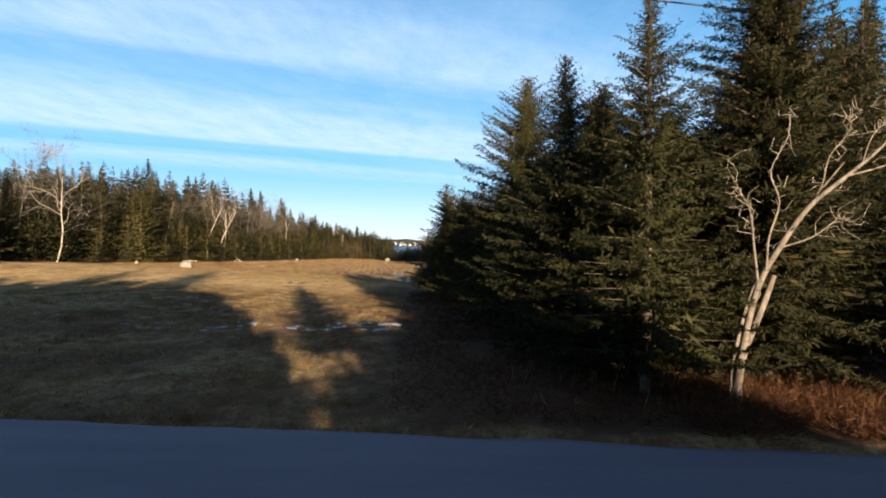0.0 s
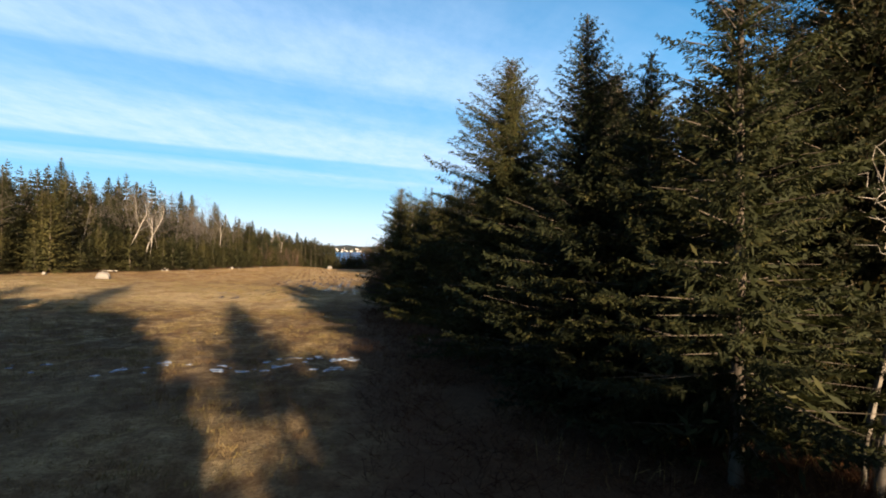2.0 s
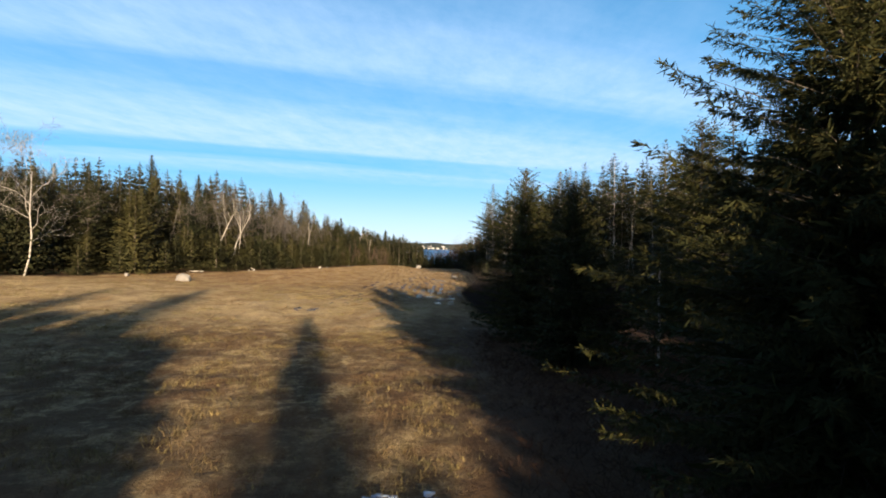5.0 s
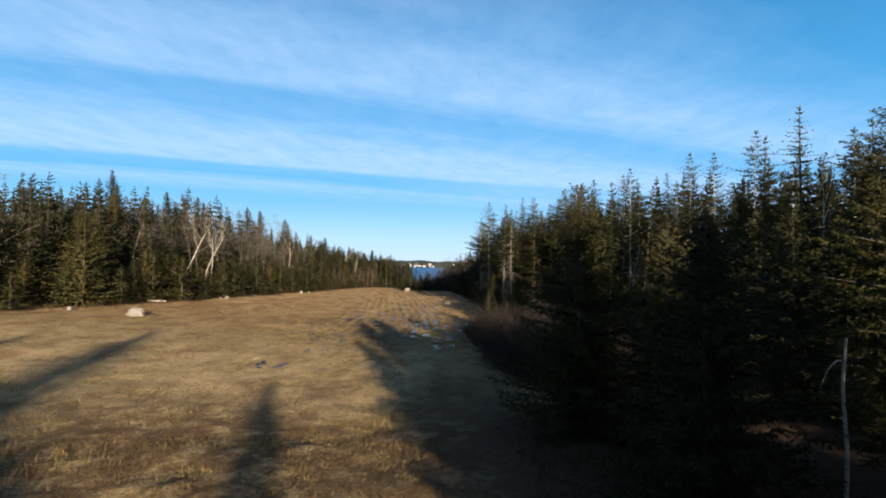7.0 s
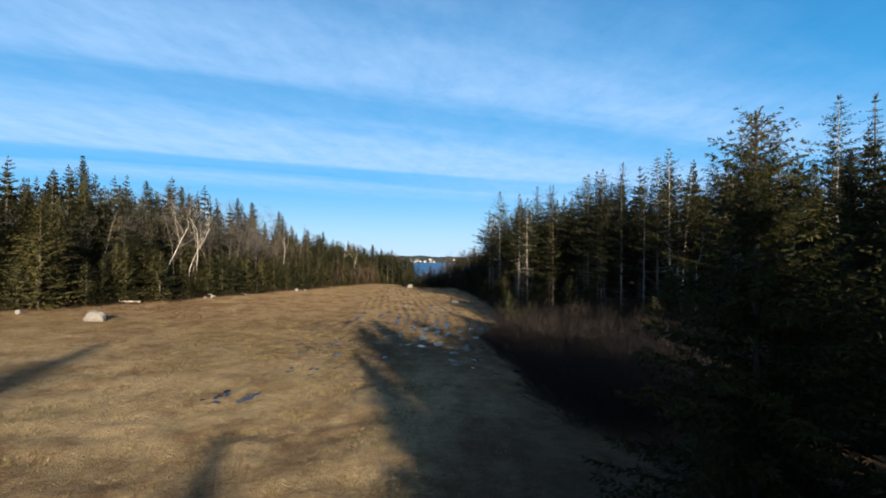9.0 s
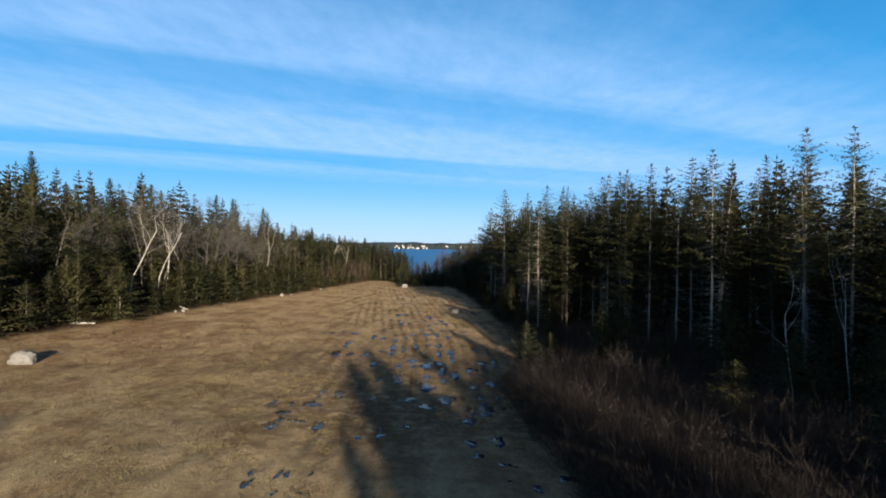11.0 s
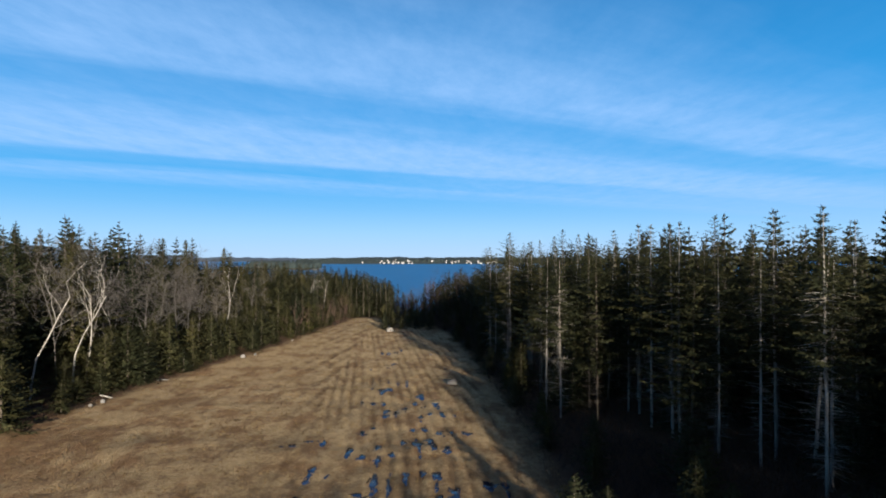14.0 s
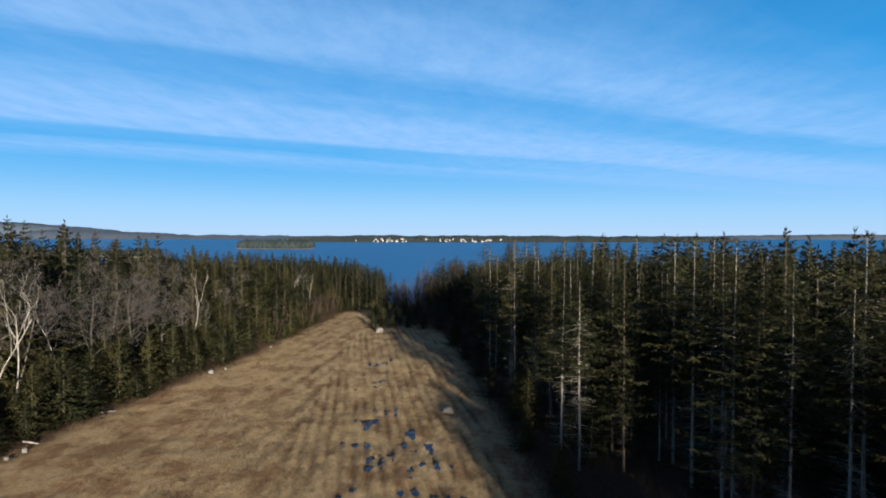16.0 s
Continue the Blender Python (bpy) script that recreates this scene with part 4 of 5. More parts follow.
for x, y, h in ((15.5, 61, 10.0), (18.5, 68, 9.0), (11.0, 66, 5.5), (13.5, 70, 6.5), (12.0, 60, 6.0), (10.5, 76, 4.5), (14.5, 77, 6.0), (12.5, 53, 9.0), (14.5, 48, 10.0), (16, 34, 11.0), (20, 45, 13.0), (19.5, 24, 12.0), (25, 52, 14.0), (22, 17, 11.0)):
    plant(pick(MID), x, y, h, 10.0, group="spruces between road and stand")
for x, y, h, turn in ((13.9, 76.4, 7.6, 40), (17.4, 76.8, 8.6, 200), (21.4, 62.8, 12.2, 120)):
    plant(BIRCH[2] if h < 8 else BIRCH[1], x, y, h, 12.0, turn=turn, wide=0.5, group="birches before the stand")
for x, y, h in ((7.5, 84.0, 3.6), (9.6, 86.5, 4.0), (12.5, 83.0, 4.2), (14.0, 91.0, 4.6)):
    plant(pick(SHRUB), x, y, h * 0.9, 2.6, "tall leafless brown sapling in the brush", "saplings before the stand")
for x, y, h in ((-13.5, 204, 4.2), (-11.5, 209, 4.6), (-9.2, 205, 3.6), (-7.4, 211, 4.4), (-5.6, 206, 4.0), (-3.8, 212, 4.8), (-2.0, 204, 4.6), (-12.6, 216, 5.0), (-8.4, 218, 4.4), (-5.0, 220, 4.8), (-10.4, 224, 5.0), (-14.5, 222, 5.6), (-1.2, 216, 5.2), (-3.0, 226, 5.0), (-6.8, 228, 4.8)):
    plant(YOUNG[int(h * 10) % 2], x, y, h, 5.0, group="young trees where the meadow ends")
# the low wood where the meadow runs out
shore = []
for y in np.arange(184, 305, 4.2):
    for d in np.arange(0, 26, 4.0):
        x = float(right_edge(y)) + 1.5 + d + rng.normal(0, 0.9)
        if rng.random() < 0.2:
            continue
        if y > 240:
            top = np.interp(x, [-10, -2, 3, 10, 20], [0.5, 2.5, 5.0, 8.5, 8.5]) + rng.normal(0, 1.4)
            if rng.random() < 0.3:
                plant(pick(LOW), x, y + rng.normal(0, 1), max(3.0, (top - gz(x, y)) * 0.85), 6.0, group="low wood by the shore")
            else:
                shore.append((x, y + rng.normal(0, 1), max(3.0, top - gz(x, y))))
        elif rng.random() < 0.5:
            plant(pick(YOUNG[:2]), x, y + rng.normal(0, 1), rng.uniform(3.5, 7.0), 5.0, group="low wood by the shore")
        else:
            plant(pick(LOW), x, y + rng.normal(0, 1), rng.uniform(3.5, 6.5), 6.0, group="low wood by the shore")
for y in np.arange(250, 312, 3.8):
    for x in np.arange(-62, -8, 3.6):
        if x < -13.5 - (y - 250) * 0.02 and rng.random() < 0.8:
            top = np.interp(x, [-32, -22, -16, -12], [7.5, 6.5, 4.0, 0.5]) + rng.normal(0, 1.3)
            shore.append((x + rng.normal(0, 1), y + rng.normal(0, 1), max(4.0, top - gz(x, y))))
SHORE = [spruce_meshes("shore_spruce", 130 + i, 12.0, 3.2, base=0.03, step=0.85, per=6, twig=0.8, twig_len=0.95, twig_w=0.12, needles=NEEDLE_FOREST, wood=False, shape=0.7, ragged=0.3, tip_scale=0.15, core=140) for i in range(2)]
deep_wood("shore_wood", "dark spruces where the meadow runs out above the shore", shore, SHORE, 12.0)
deep_wood("deep_wood", "crowded dark spruces deep in the woods", deep, DEEP)
# the wood across the road, whose shadow lies over the near meadow, and single trees that overtop it
HEDGE = [spruce_meshes("roadside_spruce", 120 + i, 10.0, 1.25, base=0.02, step=0.6, per=7, twig=0.45, twig_len=0.8, twig_w=0.26, needles=NEEDLE_FOREST, wood=False, shape=0.30, ragged=0.25, tip_scale=0.6) for i in range(2)]
LONE = tree("spruce_tree", spruce_meshes("lone_spruce", 125, 12.0, 2.1, base=0.52, step=0.40, per=8, twig=0.22, twig_len=0.5, twig_w=0.10, needles=NEEDLE_FOREST, wood=False, shape=0.75, tip_scale=0.3, core=500, close_top=0.5), "slender spruce with a high crown")
ROAD_TOPS = [(-66, 11.6), (-16, 11.6), (-8, 11.7), (-5, 11.0), (-3.5, 10.6), (-1.2, 9.8), (0, 9.3), (1.0, 8.4), (1.8, 7.3), (3.0, 6.4), (3.7, 5.8), (4.2, 5.2), (4.8, 4.9), (5.2, 5.0), (5.8, 5.6), (6.4, 6.1), (7.0, 6.5), (7.6, 7.1), (9.3, 7.5), (12.5, 7.2), (15, 4.2), (17, 4.6), (20, 10.5), (44, 10.5)]
across_road = []
for x in np.concatenate([np.arange(-66, -4, 1.6), np.arange(-4, 12, 0.85), np.arange(12, 44, 1.3)]):
    for y in (-12.0, -13.4):
        across_road.append((x + rng.normal(0, 0.15), y + rng.normal(0, 0.4), np.interp(x, *zip(*ROAD_TOPS)) * (rng.uniform(0.82, 1.14) if 2.5 < x < 8 else rng.uniform(0.93, 1.04))))
deep_wood("roadside_wood", "dark spruces along the other side of the road", across_road, HEDGE, 10.0, 0.3)
for x, y, h, kind, base, wide in ((-5.3, -12.0, 16.2, MATURE[0], 17.0, 1.8), (-12.5, -12.5, 15.4, MATURE[0], 17.0, 1.5), (5.6, -12.0, 12.1, LONE, 12.0, 1.0)):
    plant(kind, x, y, h, base, group="spruces across the road", wide=wide)


# ---- the leaning dead birch by the road ----
def limb(points, radii, k=7):
    p = np.asarray(points, float)
    # rounded bends between the given knees
    f = np.linspace(0, len(p) - 1, (len(p) - 1) * 4 + 1)
    i = np.clip(f.astype(int), 0, len(p) - 2)
    s = (f - i)[:, None]
    q0, q1, q2, q3 = p[np.maximum(i - 1, 0)], p[i], p[i + 1], p[np.minimum(i + 2, len(p) - 1)]
    c = 0.5 * (2 * q1 + (q2 - q0) * s + (2 * q0 - 5 * q1 + 4 * q2 - q3) * s ** 2 + (3 * q1 - q0 - 3 * q2 + q3) * s ** 3)
    r = np.interp(f, np.arange(len(p)), radii)
    d = unit(np.gradient(c, axis=0))
    a = unit(np.cross(d, np.where(np.abs(d[:, 2]).mean() < 0.9, [[0, 0, 1.0]], [[0, 1.0, 0]])))
    b = np.cross(d, a)
    ang = np.arange(k) * 2 * np.pi / k
    ring = c[:, None] + r[:, None, None] * (a[:, None] * np.cos(ang)[None, :, None] + b[:, None] * np.sin(ang)[None, :, None])
    idx = np.arange(len(c) * k).reshape(len(c), k)
    q = np.stack([idx[:-1], np.roll(idx[:-1], -1, 1), np.roll(idx[1:], -1, 1), idx[1:]], -1).reshape(-1, 4)
    return ring.reshape(-1, 3), q


leaning = tagged(new("leaning_birch"), "leaning dead birch with pale peeling forked stems", "tree")
leaning.location = (7.1, 14.9, gz(7.1, 14.9))
STEMS = [
    ([(0, 0, -0.2), (0.22, 0, 1.3), (0.55, 0.05, 2.6), (1.1, 0.1, 3.55), (1.75, 0.1, 4.45), (2.6, 0.1, 5.15), (3.5, 0.2, 5.85), (4.1, 0.2, 6.6)], [0.10, 0.09, 0.085, 0.08, 0.07, 0.055, 0.035, 0.012]),
    ([(0.25, 0.25, -0.2), (0.3, 0.2, 0.9), (0.75, 0.2, 2.1), (1.05, 0.25, 2.85)], [0.10, 0.095, 0.085, 0.07]),
    ([(0.12, 0.35, -0.2), (0.3, 0.35, 1.5), (0.75, 0.3, 2.9), (1.3, 0.3, 3.7), (1.95, 0.3, 4.6), (2.7, 0.3, 5.5)], [0.07, 0.065, 0.06, 0.05, 0.04, 0.012]),
    ([(0.55, 0.05, 2.7), (0.35, -0.1, 3.5), (0.25, -0.1, 4.3), (0.0, -0.15, 4.7), (-0.35, -0.2, 5.25)], [0.055, 0.045, 0.032, 0.022, 0.008]),
    ([(0.75, 0.05, 3.0), (0.62, -0.2, 3.7), (0.85, -0.2, 4.5), (0.70, -0.1, 5.2), (1.15, 0.0, 6.0), (1.2, 0.0, 6.7)], [0.045, 0.04, 0.032, 0.024, 0.016, 0.006]),
    ([(1.75, 0.1, 4.4), (2.1, 0.2, 4.95), (2.2, 0.1, 5.6), (2.65, 0.1, 6.2), (2.7, 0.1, 6.9)], [0.04, 0.032, 0.024, 0.016, 0.005]),
    ([(2.6, 0.1, 5.15), (3.3, 0.0, 5.35), (4.0, 0.0, 5.6), (4.6, 0.0, 5.5)], [0.04, 0.03, 0.018, 0.006]),
    ([(1.1, 0.1, 3.5), (1.7, -0.1, 3.75), (2.2, -0.2, 4.15), (2.5, -0.2, 4.1)], [0.035, 0.028, 0.016, 0.006]),
    ([(3.0, 0.15, 5.45), (3.2, 0.1, 6.1), (3.6, 0.1, 6.5), (3.65, 0.1, 7.1)], [0.026, 0.02, 0.012, 0.005]),
]
for pts, radii in STEMS:
    part("stem", mesh_of("birch_stem", *limb(pts, [(0.85 if max(radii) > 0.06 else 0.62) * r for r in radii]), mat=BARK_DEAD, smooth=True), leaning)
brng = np.random.default_rng(9)
tw_a, tw_b = [], []
for pts, radii in STEMS[3:] + STEMS[:1]:
    p = np.array(pts)
    for _ in range(16):
        i = int(brng.integers(1, len(p) - 1))
        a = p[i] + (p[i + 1] - p[i]) * brng.random()
        for _ in range(3):
            b = a + unit(p[i + 1] - p[i] + brng.normal(0, 0.8, 3)) * brng.uniform(0.12, 0.32)
            tw_a.append(a), tw_b.append(b)
            a = b
tagged(part("twig_mass", mesh_of("birch_twigs", *tubes(tw_a, tw_b, np.full(len(tw_a), 0.008), np.full(len(tw_a), 0.004), 3), mat=BARK_GREY, smooth=True), leaning, "thin grey twigs"), kind="stuff")

# dead snag with a hooked branch
snag = tagged(new("dead_snag"), "grey dead snag with a hooked pale branch", "tree")
snag.location = (6.6, 41.9, gz(6.6, 41.9))
part("stem", mesh_of("snag_stem", *limb([(0, 0, -0.2), (0.05, 0, 1.5), (0.0, 0.05, 3.0), (0.05, 0, 4.3)], [0.055, 0.050, 0.045, 0.03]), mat=BARK_BIRCH, smooth=True), snag)
part("branch", mesh_of("snag_branch", *limb([(0.0, 0, 3.7), (-0.25, -0.1, 3.75), (-0.5, -0.15, 3.55), (-0.75, -0.2, 3.1)], [0.028, 0.025, 0.018, 0.006], 5), mat=BARK_BIRCH, smooth=True), snag)


# ---- brush ----
def thicket(name, label, x, y, height, mat, seed, spread=0.22, sprigs=2, wide=0.008):
    """Bare stems standing close together, each with side sprigs."""
    g = np.random.default_rng(seed)
    n = len(x)
    a = np.column_stack([x, y, ground_z(x, y) - 0.05])
    d = np.column_stack([g.normal(0, spread, n), g.normal(0, spread, n), np.ones(n)])
    h = height * g.uniform(0.55, 1.15, n)
    b = a + unit(d) * h[:, None]
    bases, tips, widths = [a], [b], [np.full(n, wide * 1.3)]
    for _ in range(sprigs):
        s = g.uniform(0.25, 0.9, n)[:, None]
        p = a + (b - a) * s
        q = p + unit(d + g.normal(0, 0.75, (n, 3))) * (h * g.uniform(0.2, 0.5, n))[:, None]
        bases.append(p), tips.append(q), widths.append(np.full(n, wide))
    a, b, wd = np.concatenate(bases), np.concatenate(tips), np.concatenate(widths)
    side = unit(np.cross(b - a, g.normal(0, 1, a.shape))) * wd[:, None]
    return tagged(new(name, mesh_of(name, *kites(a, b, side, 0.3), mat=mat)), label, "brush", kind="stuff")


def scatter(seed, n, x0, x1, y0, y1, keep):
    g = np.random.default_rng(seed)
    x, y = g.uniform(x0, x1, n), g.uniform(y0, y1, n)
    k = keep(x, y, g)
    return x[k], y[k]


x, y = scatter(1, 15000, 5.5, 22, 11.0, 16.0, lambda x, y, g: (y > road_far(x) + 0.5) & (value_noise(x * 0.8, y * 0.8, 21) > -0.35))
thicket("bramble", "tangle of red-brown bramble canes beside the road", x, y, 0.72, BRUSH_RED, 31, 1.6, 4, 0.005)
x, y = scatter(2, 15000, -0.8, 8, 13.2, 52, lambda x, y, g: (y > road_far(x) + 0.8) & (x > right_edge(y) - g.uniform(0, 2.6, len(x)) ** 1.4) & (value_noise(x * 0.5, y * 0.4, 18) > -0.6))
thicket("undergrowth", "dark brown dead undergrowth below the spruces", x, y, 0.5, BRUSH_RED, 32, 1.5, 4, 0.006)
x, y = scatter(3, 30000, -1.5, 17, 58, 93, lambda x, y, g: (x > 0.3 + 0.9 * value_noise(y * 0.3, y * 0, 5)) & (x < 1 + 0.85 * (y - 52)) & (x < 14))
mound = 3.3 * np.clip((x + 0.8) / 3.0, 0.25, 1) * np.clip((94 - y) / 9, 0.3, 1) * (1 + 0.25 * value_noise(x * 0.5, y * 0.5, 6))
thicket("alder_thicket", "dense leafless brown alder thicket at the meadow edge", x, y, mound, BRUSH_BROWN, 33, 0.85, 7, 0.0055)
x, y = scatter(4, 16000, 0, 26, 92, 262, lambda x, y, g: (x > right_edge(y) + 0.4) & (x < right_edge(y) + 13))
thicket("brush_strip", "brown brush along the foot of the tall stand", x, y, 1.7, BRUSH_BROWN, 34, 0.55, 5, 0.011)
x, y = scatter(8, 12000, 5, 30, 62, 112, lambda x, y, g: (x > right_edge(y) + 3.5) & (value_noise(x * 0.25, y * 0.25, 23) > -0.5))
thicket("brush_strip", "purplish brown leafless brush under the tall stand", x, y, 2.1, BRUSH_BROWN, 38, 0.6, 6, 0.009)
x, y = scatter(5, 26000, -70, -14, 46, 262, lambda x, y, g: (x < left_edge(y) + 0.8 + 0.8 * value_noise(y * 0.4, x * 0, 7)) & (x > left_edge(y) - 4.5))
thicket("brush_strip", "reddish brown brush along the foot of the wood", x, y, 1.0, BRUSH_RED, 35, 0.8, 3, 0.014)
x, y = scatter(6, 60, 2.5, 7.5, 13.5, 18, lambda x, y, g: y > road_far(x) + 1)
thicket("dry_stalks", "pale dead stalks standing in the undergrowth", x, y, 0.75, DRY_STALK, 36, 0.35, 1, 0.005)


# ---- meadow grass ----
def grass(name, label, x, y, height, mat, seed, blades, wide, lean=0.55, keep=0.5):
    g = np.random.default_rng(seed)
    x, y, height = (np.repeat(v, blades) for v in (x, y, height))
    n = len(x)
    x, y = x + g.normal(0, 0.06, n), y + g.normal(0, 0.06, n)
    a = np.column_stack([x, y, ground_z(x, y) - 0.06])
    d = np.column_stack([g.normal(0.1, lean, n), g.normal(0.05, lean, n), np.ones(n)])
    b = a + unit(d) * (height * g.uniform(0.5, 1.2, n))[:, None]
    side = unit(np.cross(b - a, g.normal(0, 1, a.shape))) * (wide * g.uniform(0.6, 1.3, n))[:, None]
    return tagged(new(name, crown_of(name, a, b, side, mat, keep=keep, fat=0.35, up_only=True)), label, "grass", kind="stuff")


def on_meadow(x, y):
    return (y > road_far(x) + 0.15) & (x > left_edge(y)) & (x < np.where(y < 62, -1.2 + 0.8 * value_noise(x * 0.4, y * 0.25, 17), right_edge(y) + 2.0))


x, y = scatter(11, 33000, -28, 9, 12, 51, lambda x, y, g: on_meadow(x, y) & (value_noise(x * 1.1, y * 1.1, 41) + 0.6 * value_noise(x * 0.3, y * 0.3, 42) > g.uniform(-1.1, 0.6, len(x))))
grass("meadow_grass", "matted dry tan grass by the road", x, y, 0.20 + 0.10 * value_noise(x * 0.7, y * 0.7, 43), GRASS, 44, 7, 0.008)
x, y = scatter(12, 62000, -46, 6, 51, 95, lambda x, y, g: on_meadow(x, y) & (value_noise(x * 0.8, y * 0.8, 45) + 0.6 * value_noise(x * 0.25, y * 0.25, 46) > g.uniform(-1.5, 0.7, len(x))))
grass("meadow_grass", "matted dry tan grass of the open meadow", x, y, 0.15 + 0.06 * value_noise(x * 0.5, y * 0.5, 47), GRASS_PALE, 48, 4, 0.012, keep=0.4)
x, y = scatter(13, 48000, -46, 6, 95, 235, lambda x, y, g: on_meadow(x, y) & ((np.cos(6.2832 * (x - rut_line(y)) / 1.24) > g.uniform(-1.4, 1.0, len(x))) | (x < -19 + rut_line(y))))
grass("meadow_grass", "rows of dry tan stubble between ruts", x, y, np.full(len(x), 0.19), STUBBLE, 49, 3, 0.024, keep=0.25)
x, y = scatter(14, 1500, -60, 60, 11, 21, lambda x, y, g: (np.abs(y - road_far(x) - 0.25) < 0.4))
grass("verge_grass", "pale dry grass fringing the road", x, y, np.full(len(x), 0.24), DRY_STALK, 50, 8, 0.007, 0.7)


# ---- puddles ----
def puddle(x, y, size, seed, label, mat):
    """Narrow pools lying one behind another in the ruts; the clods break through them."""
    g = np.random.default_rng(seed)
    root = tagged(new("puddle"), label, "puddle", "puddles in the meadow")
    root.location = (x, y, 0)
    for k in range(int(g.integers(4, 8))):
        n = 20
        oy = g.normal(0, size * 0.9)
        row = round((x - float(rut_line(y)) - 0.62 + g.normal(0, 1.0)) / 1.24) * 1.24 + 0.62
        ox = row + float(rut_line(y + oy)) - x + g.normal(0, 0.10)
        rx, ry = size * g.uniform(0.15, 0.55), size * g.uniform(0.3, 1.1)
        ang = np.arange(n) * 2 * np.pi / n
        rad = 1 + 0.6 * value_noise(np.cos(ang) * 1.7 + seed + k * 7, np.sin(ang) * 1.7, 61) + 0.4 * value_noise(np.cos(ang) * 4 + k, np.sin(ang) * 4 + seed, 62)
        px, py = ox + rx * rad * np.cos(ang), oy + ry * rad * np.sin(ang)
        level = float(np.quantile(surface(px + x, py + y)[0], 0.52))
        ring = np.column_stack([px, py, np.full(n, level)])
        v = np.concatenate([ring, ring - [0, 0, 0.1], [[ox, oy, level]]])
        i = np.arange(n)
        part("pool", mesh_of("pool", v, np.stack([i + n, (i + 1) % n + n, (i + 1) % n, i], 1), np.stack([i, (i + 1) % n, np.full(n, 2 * n)], 1), mat=mat), root)


def ice(x, y, size, seed):
    """Flecks of ice left between the tussocks."""
    g = np.random.default_rng(seed)
    root = tagged(new("ice_patch"), "broken pale ice lying between grass tussocks", "ice", "ice in the wet hollow")
    root.location = (x, y, 0)
    for k in range(int(g.integers(5, 9))):
        n = 18
        ox, oy = g.normal(0, size * 0.85), g.normal(0, size * 0.55)
        rr = size * g.uniform(0.08, 0.27)
        ang = np.arange(n) * 2 * np.pi / n
        rad = rr * (1 + 0.5 * value_noise(np.cos(ang) * 1.7 + seed + k * 7, np.sin(ang) * 1.7, 61) + 0.35 * value_noise(np.cos(ang) * 4 + k, np.sin(ang) * 4 + seed, 62))
        px, py = ox + rad * np.cos(ang) * 1.3, oy + rad * np.sin(ang)
        level = float(np.quantile(surface(px + x, py + y)[0], 0.6)) + 0.02
        ring = np.column_stack([px, py, np.full(n, level)])
        v = np.concatenate([ring, ring - [0, 0, 0.1], [[ox, oy, level]]])
        i = np.arange(n)
        part("fleck", mesh_of("fleck", v, np.stack([i + n, (i + 1) % n + n, (i + 1) % n, i], 1), np.stack([i, (i + 1) % n, np.full(n, 2 * n)], 1), mat=ICE), root)


for i, (x, y, s) in enumerate(((-12.0, 27.9, 0.75), (-8.6, 26.8, 0.6), (-7.0, 27.6, 0.45), (-4.9, 26.4, 0.6), (-3.7, 27.2, 0.55), (-1.9, 27.8, 0.5), (-1.7, 26.3, 0.4), (-2.9, 28.4, 0.4))):
    ice(x, y, s, 200 + i)
for i, (x, y, s) in enumerate(((-14.2, 63.6, 0.7), (-1.5, 70.5, 0.8), (-11.4, 86.2, 0.8), (-1.8, 88.8, 1.0), (-4.8, 90.5, 0.9), (-5.6, 84.5, 0.9), (-7.5, 78.0, 0.7), (-14.0, 79.0, 0.8), (-15.5, 83.0, 0.7), (-12.5, 71.0, 0.6), (-3.2, 81.5, 1.0), (-5.5, 95.5, 1.2), (-1.0, 97.0, 1.1),
                                 (-15.8, 115.4, 1.2), (-14.0, 108.0, 0.9), (-9.2, 112.0, 1.1), (-8.8, 104.0, 1.2), (-5.8, 120.0, 1.1), (-4.6, 113.0, 1.2), (-8.6, 125.0, 0.9), (-2.0, 118.0, 0.9), (-10.9, 137.6, 1.5), (-6.0, 134.0, 1.2), (-4.4, 130.0, 1.0), (-9.5, 131.5, 0.9), (-10.5, 168.0, 1.5), (-11.2, 155.0, 1.0), (0.2, 106, 1.0), (-7.4, 99.0, 0.9), (-10.8, 97.5, 0.8), (-12.6, 101.5, 0.9), (-3.2, 102.5, 1.0), (-6.6, 107.5, 0.9), (-7.0, 115.5, 0.9), (-11.4, 119.5, 0.9), (-3.4, 124.5, 1.0), (-6.9, 127.5, 0.8), (-8.2, 142.5, 0.9), (-3.0, 93.0, 0.9), (-8.9, 91.5, 0.8), (-0.4, 84.0, 0.8), (-2.4, 76.0, 0.8))):
    puddle(x, y, s * (1.35 if 78 < y < 105 else 1.0), 230 + i, "dark blue puddle standing in the wheel ruts", PUDDLE)


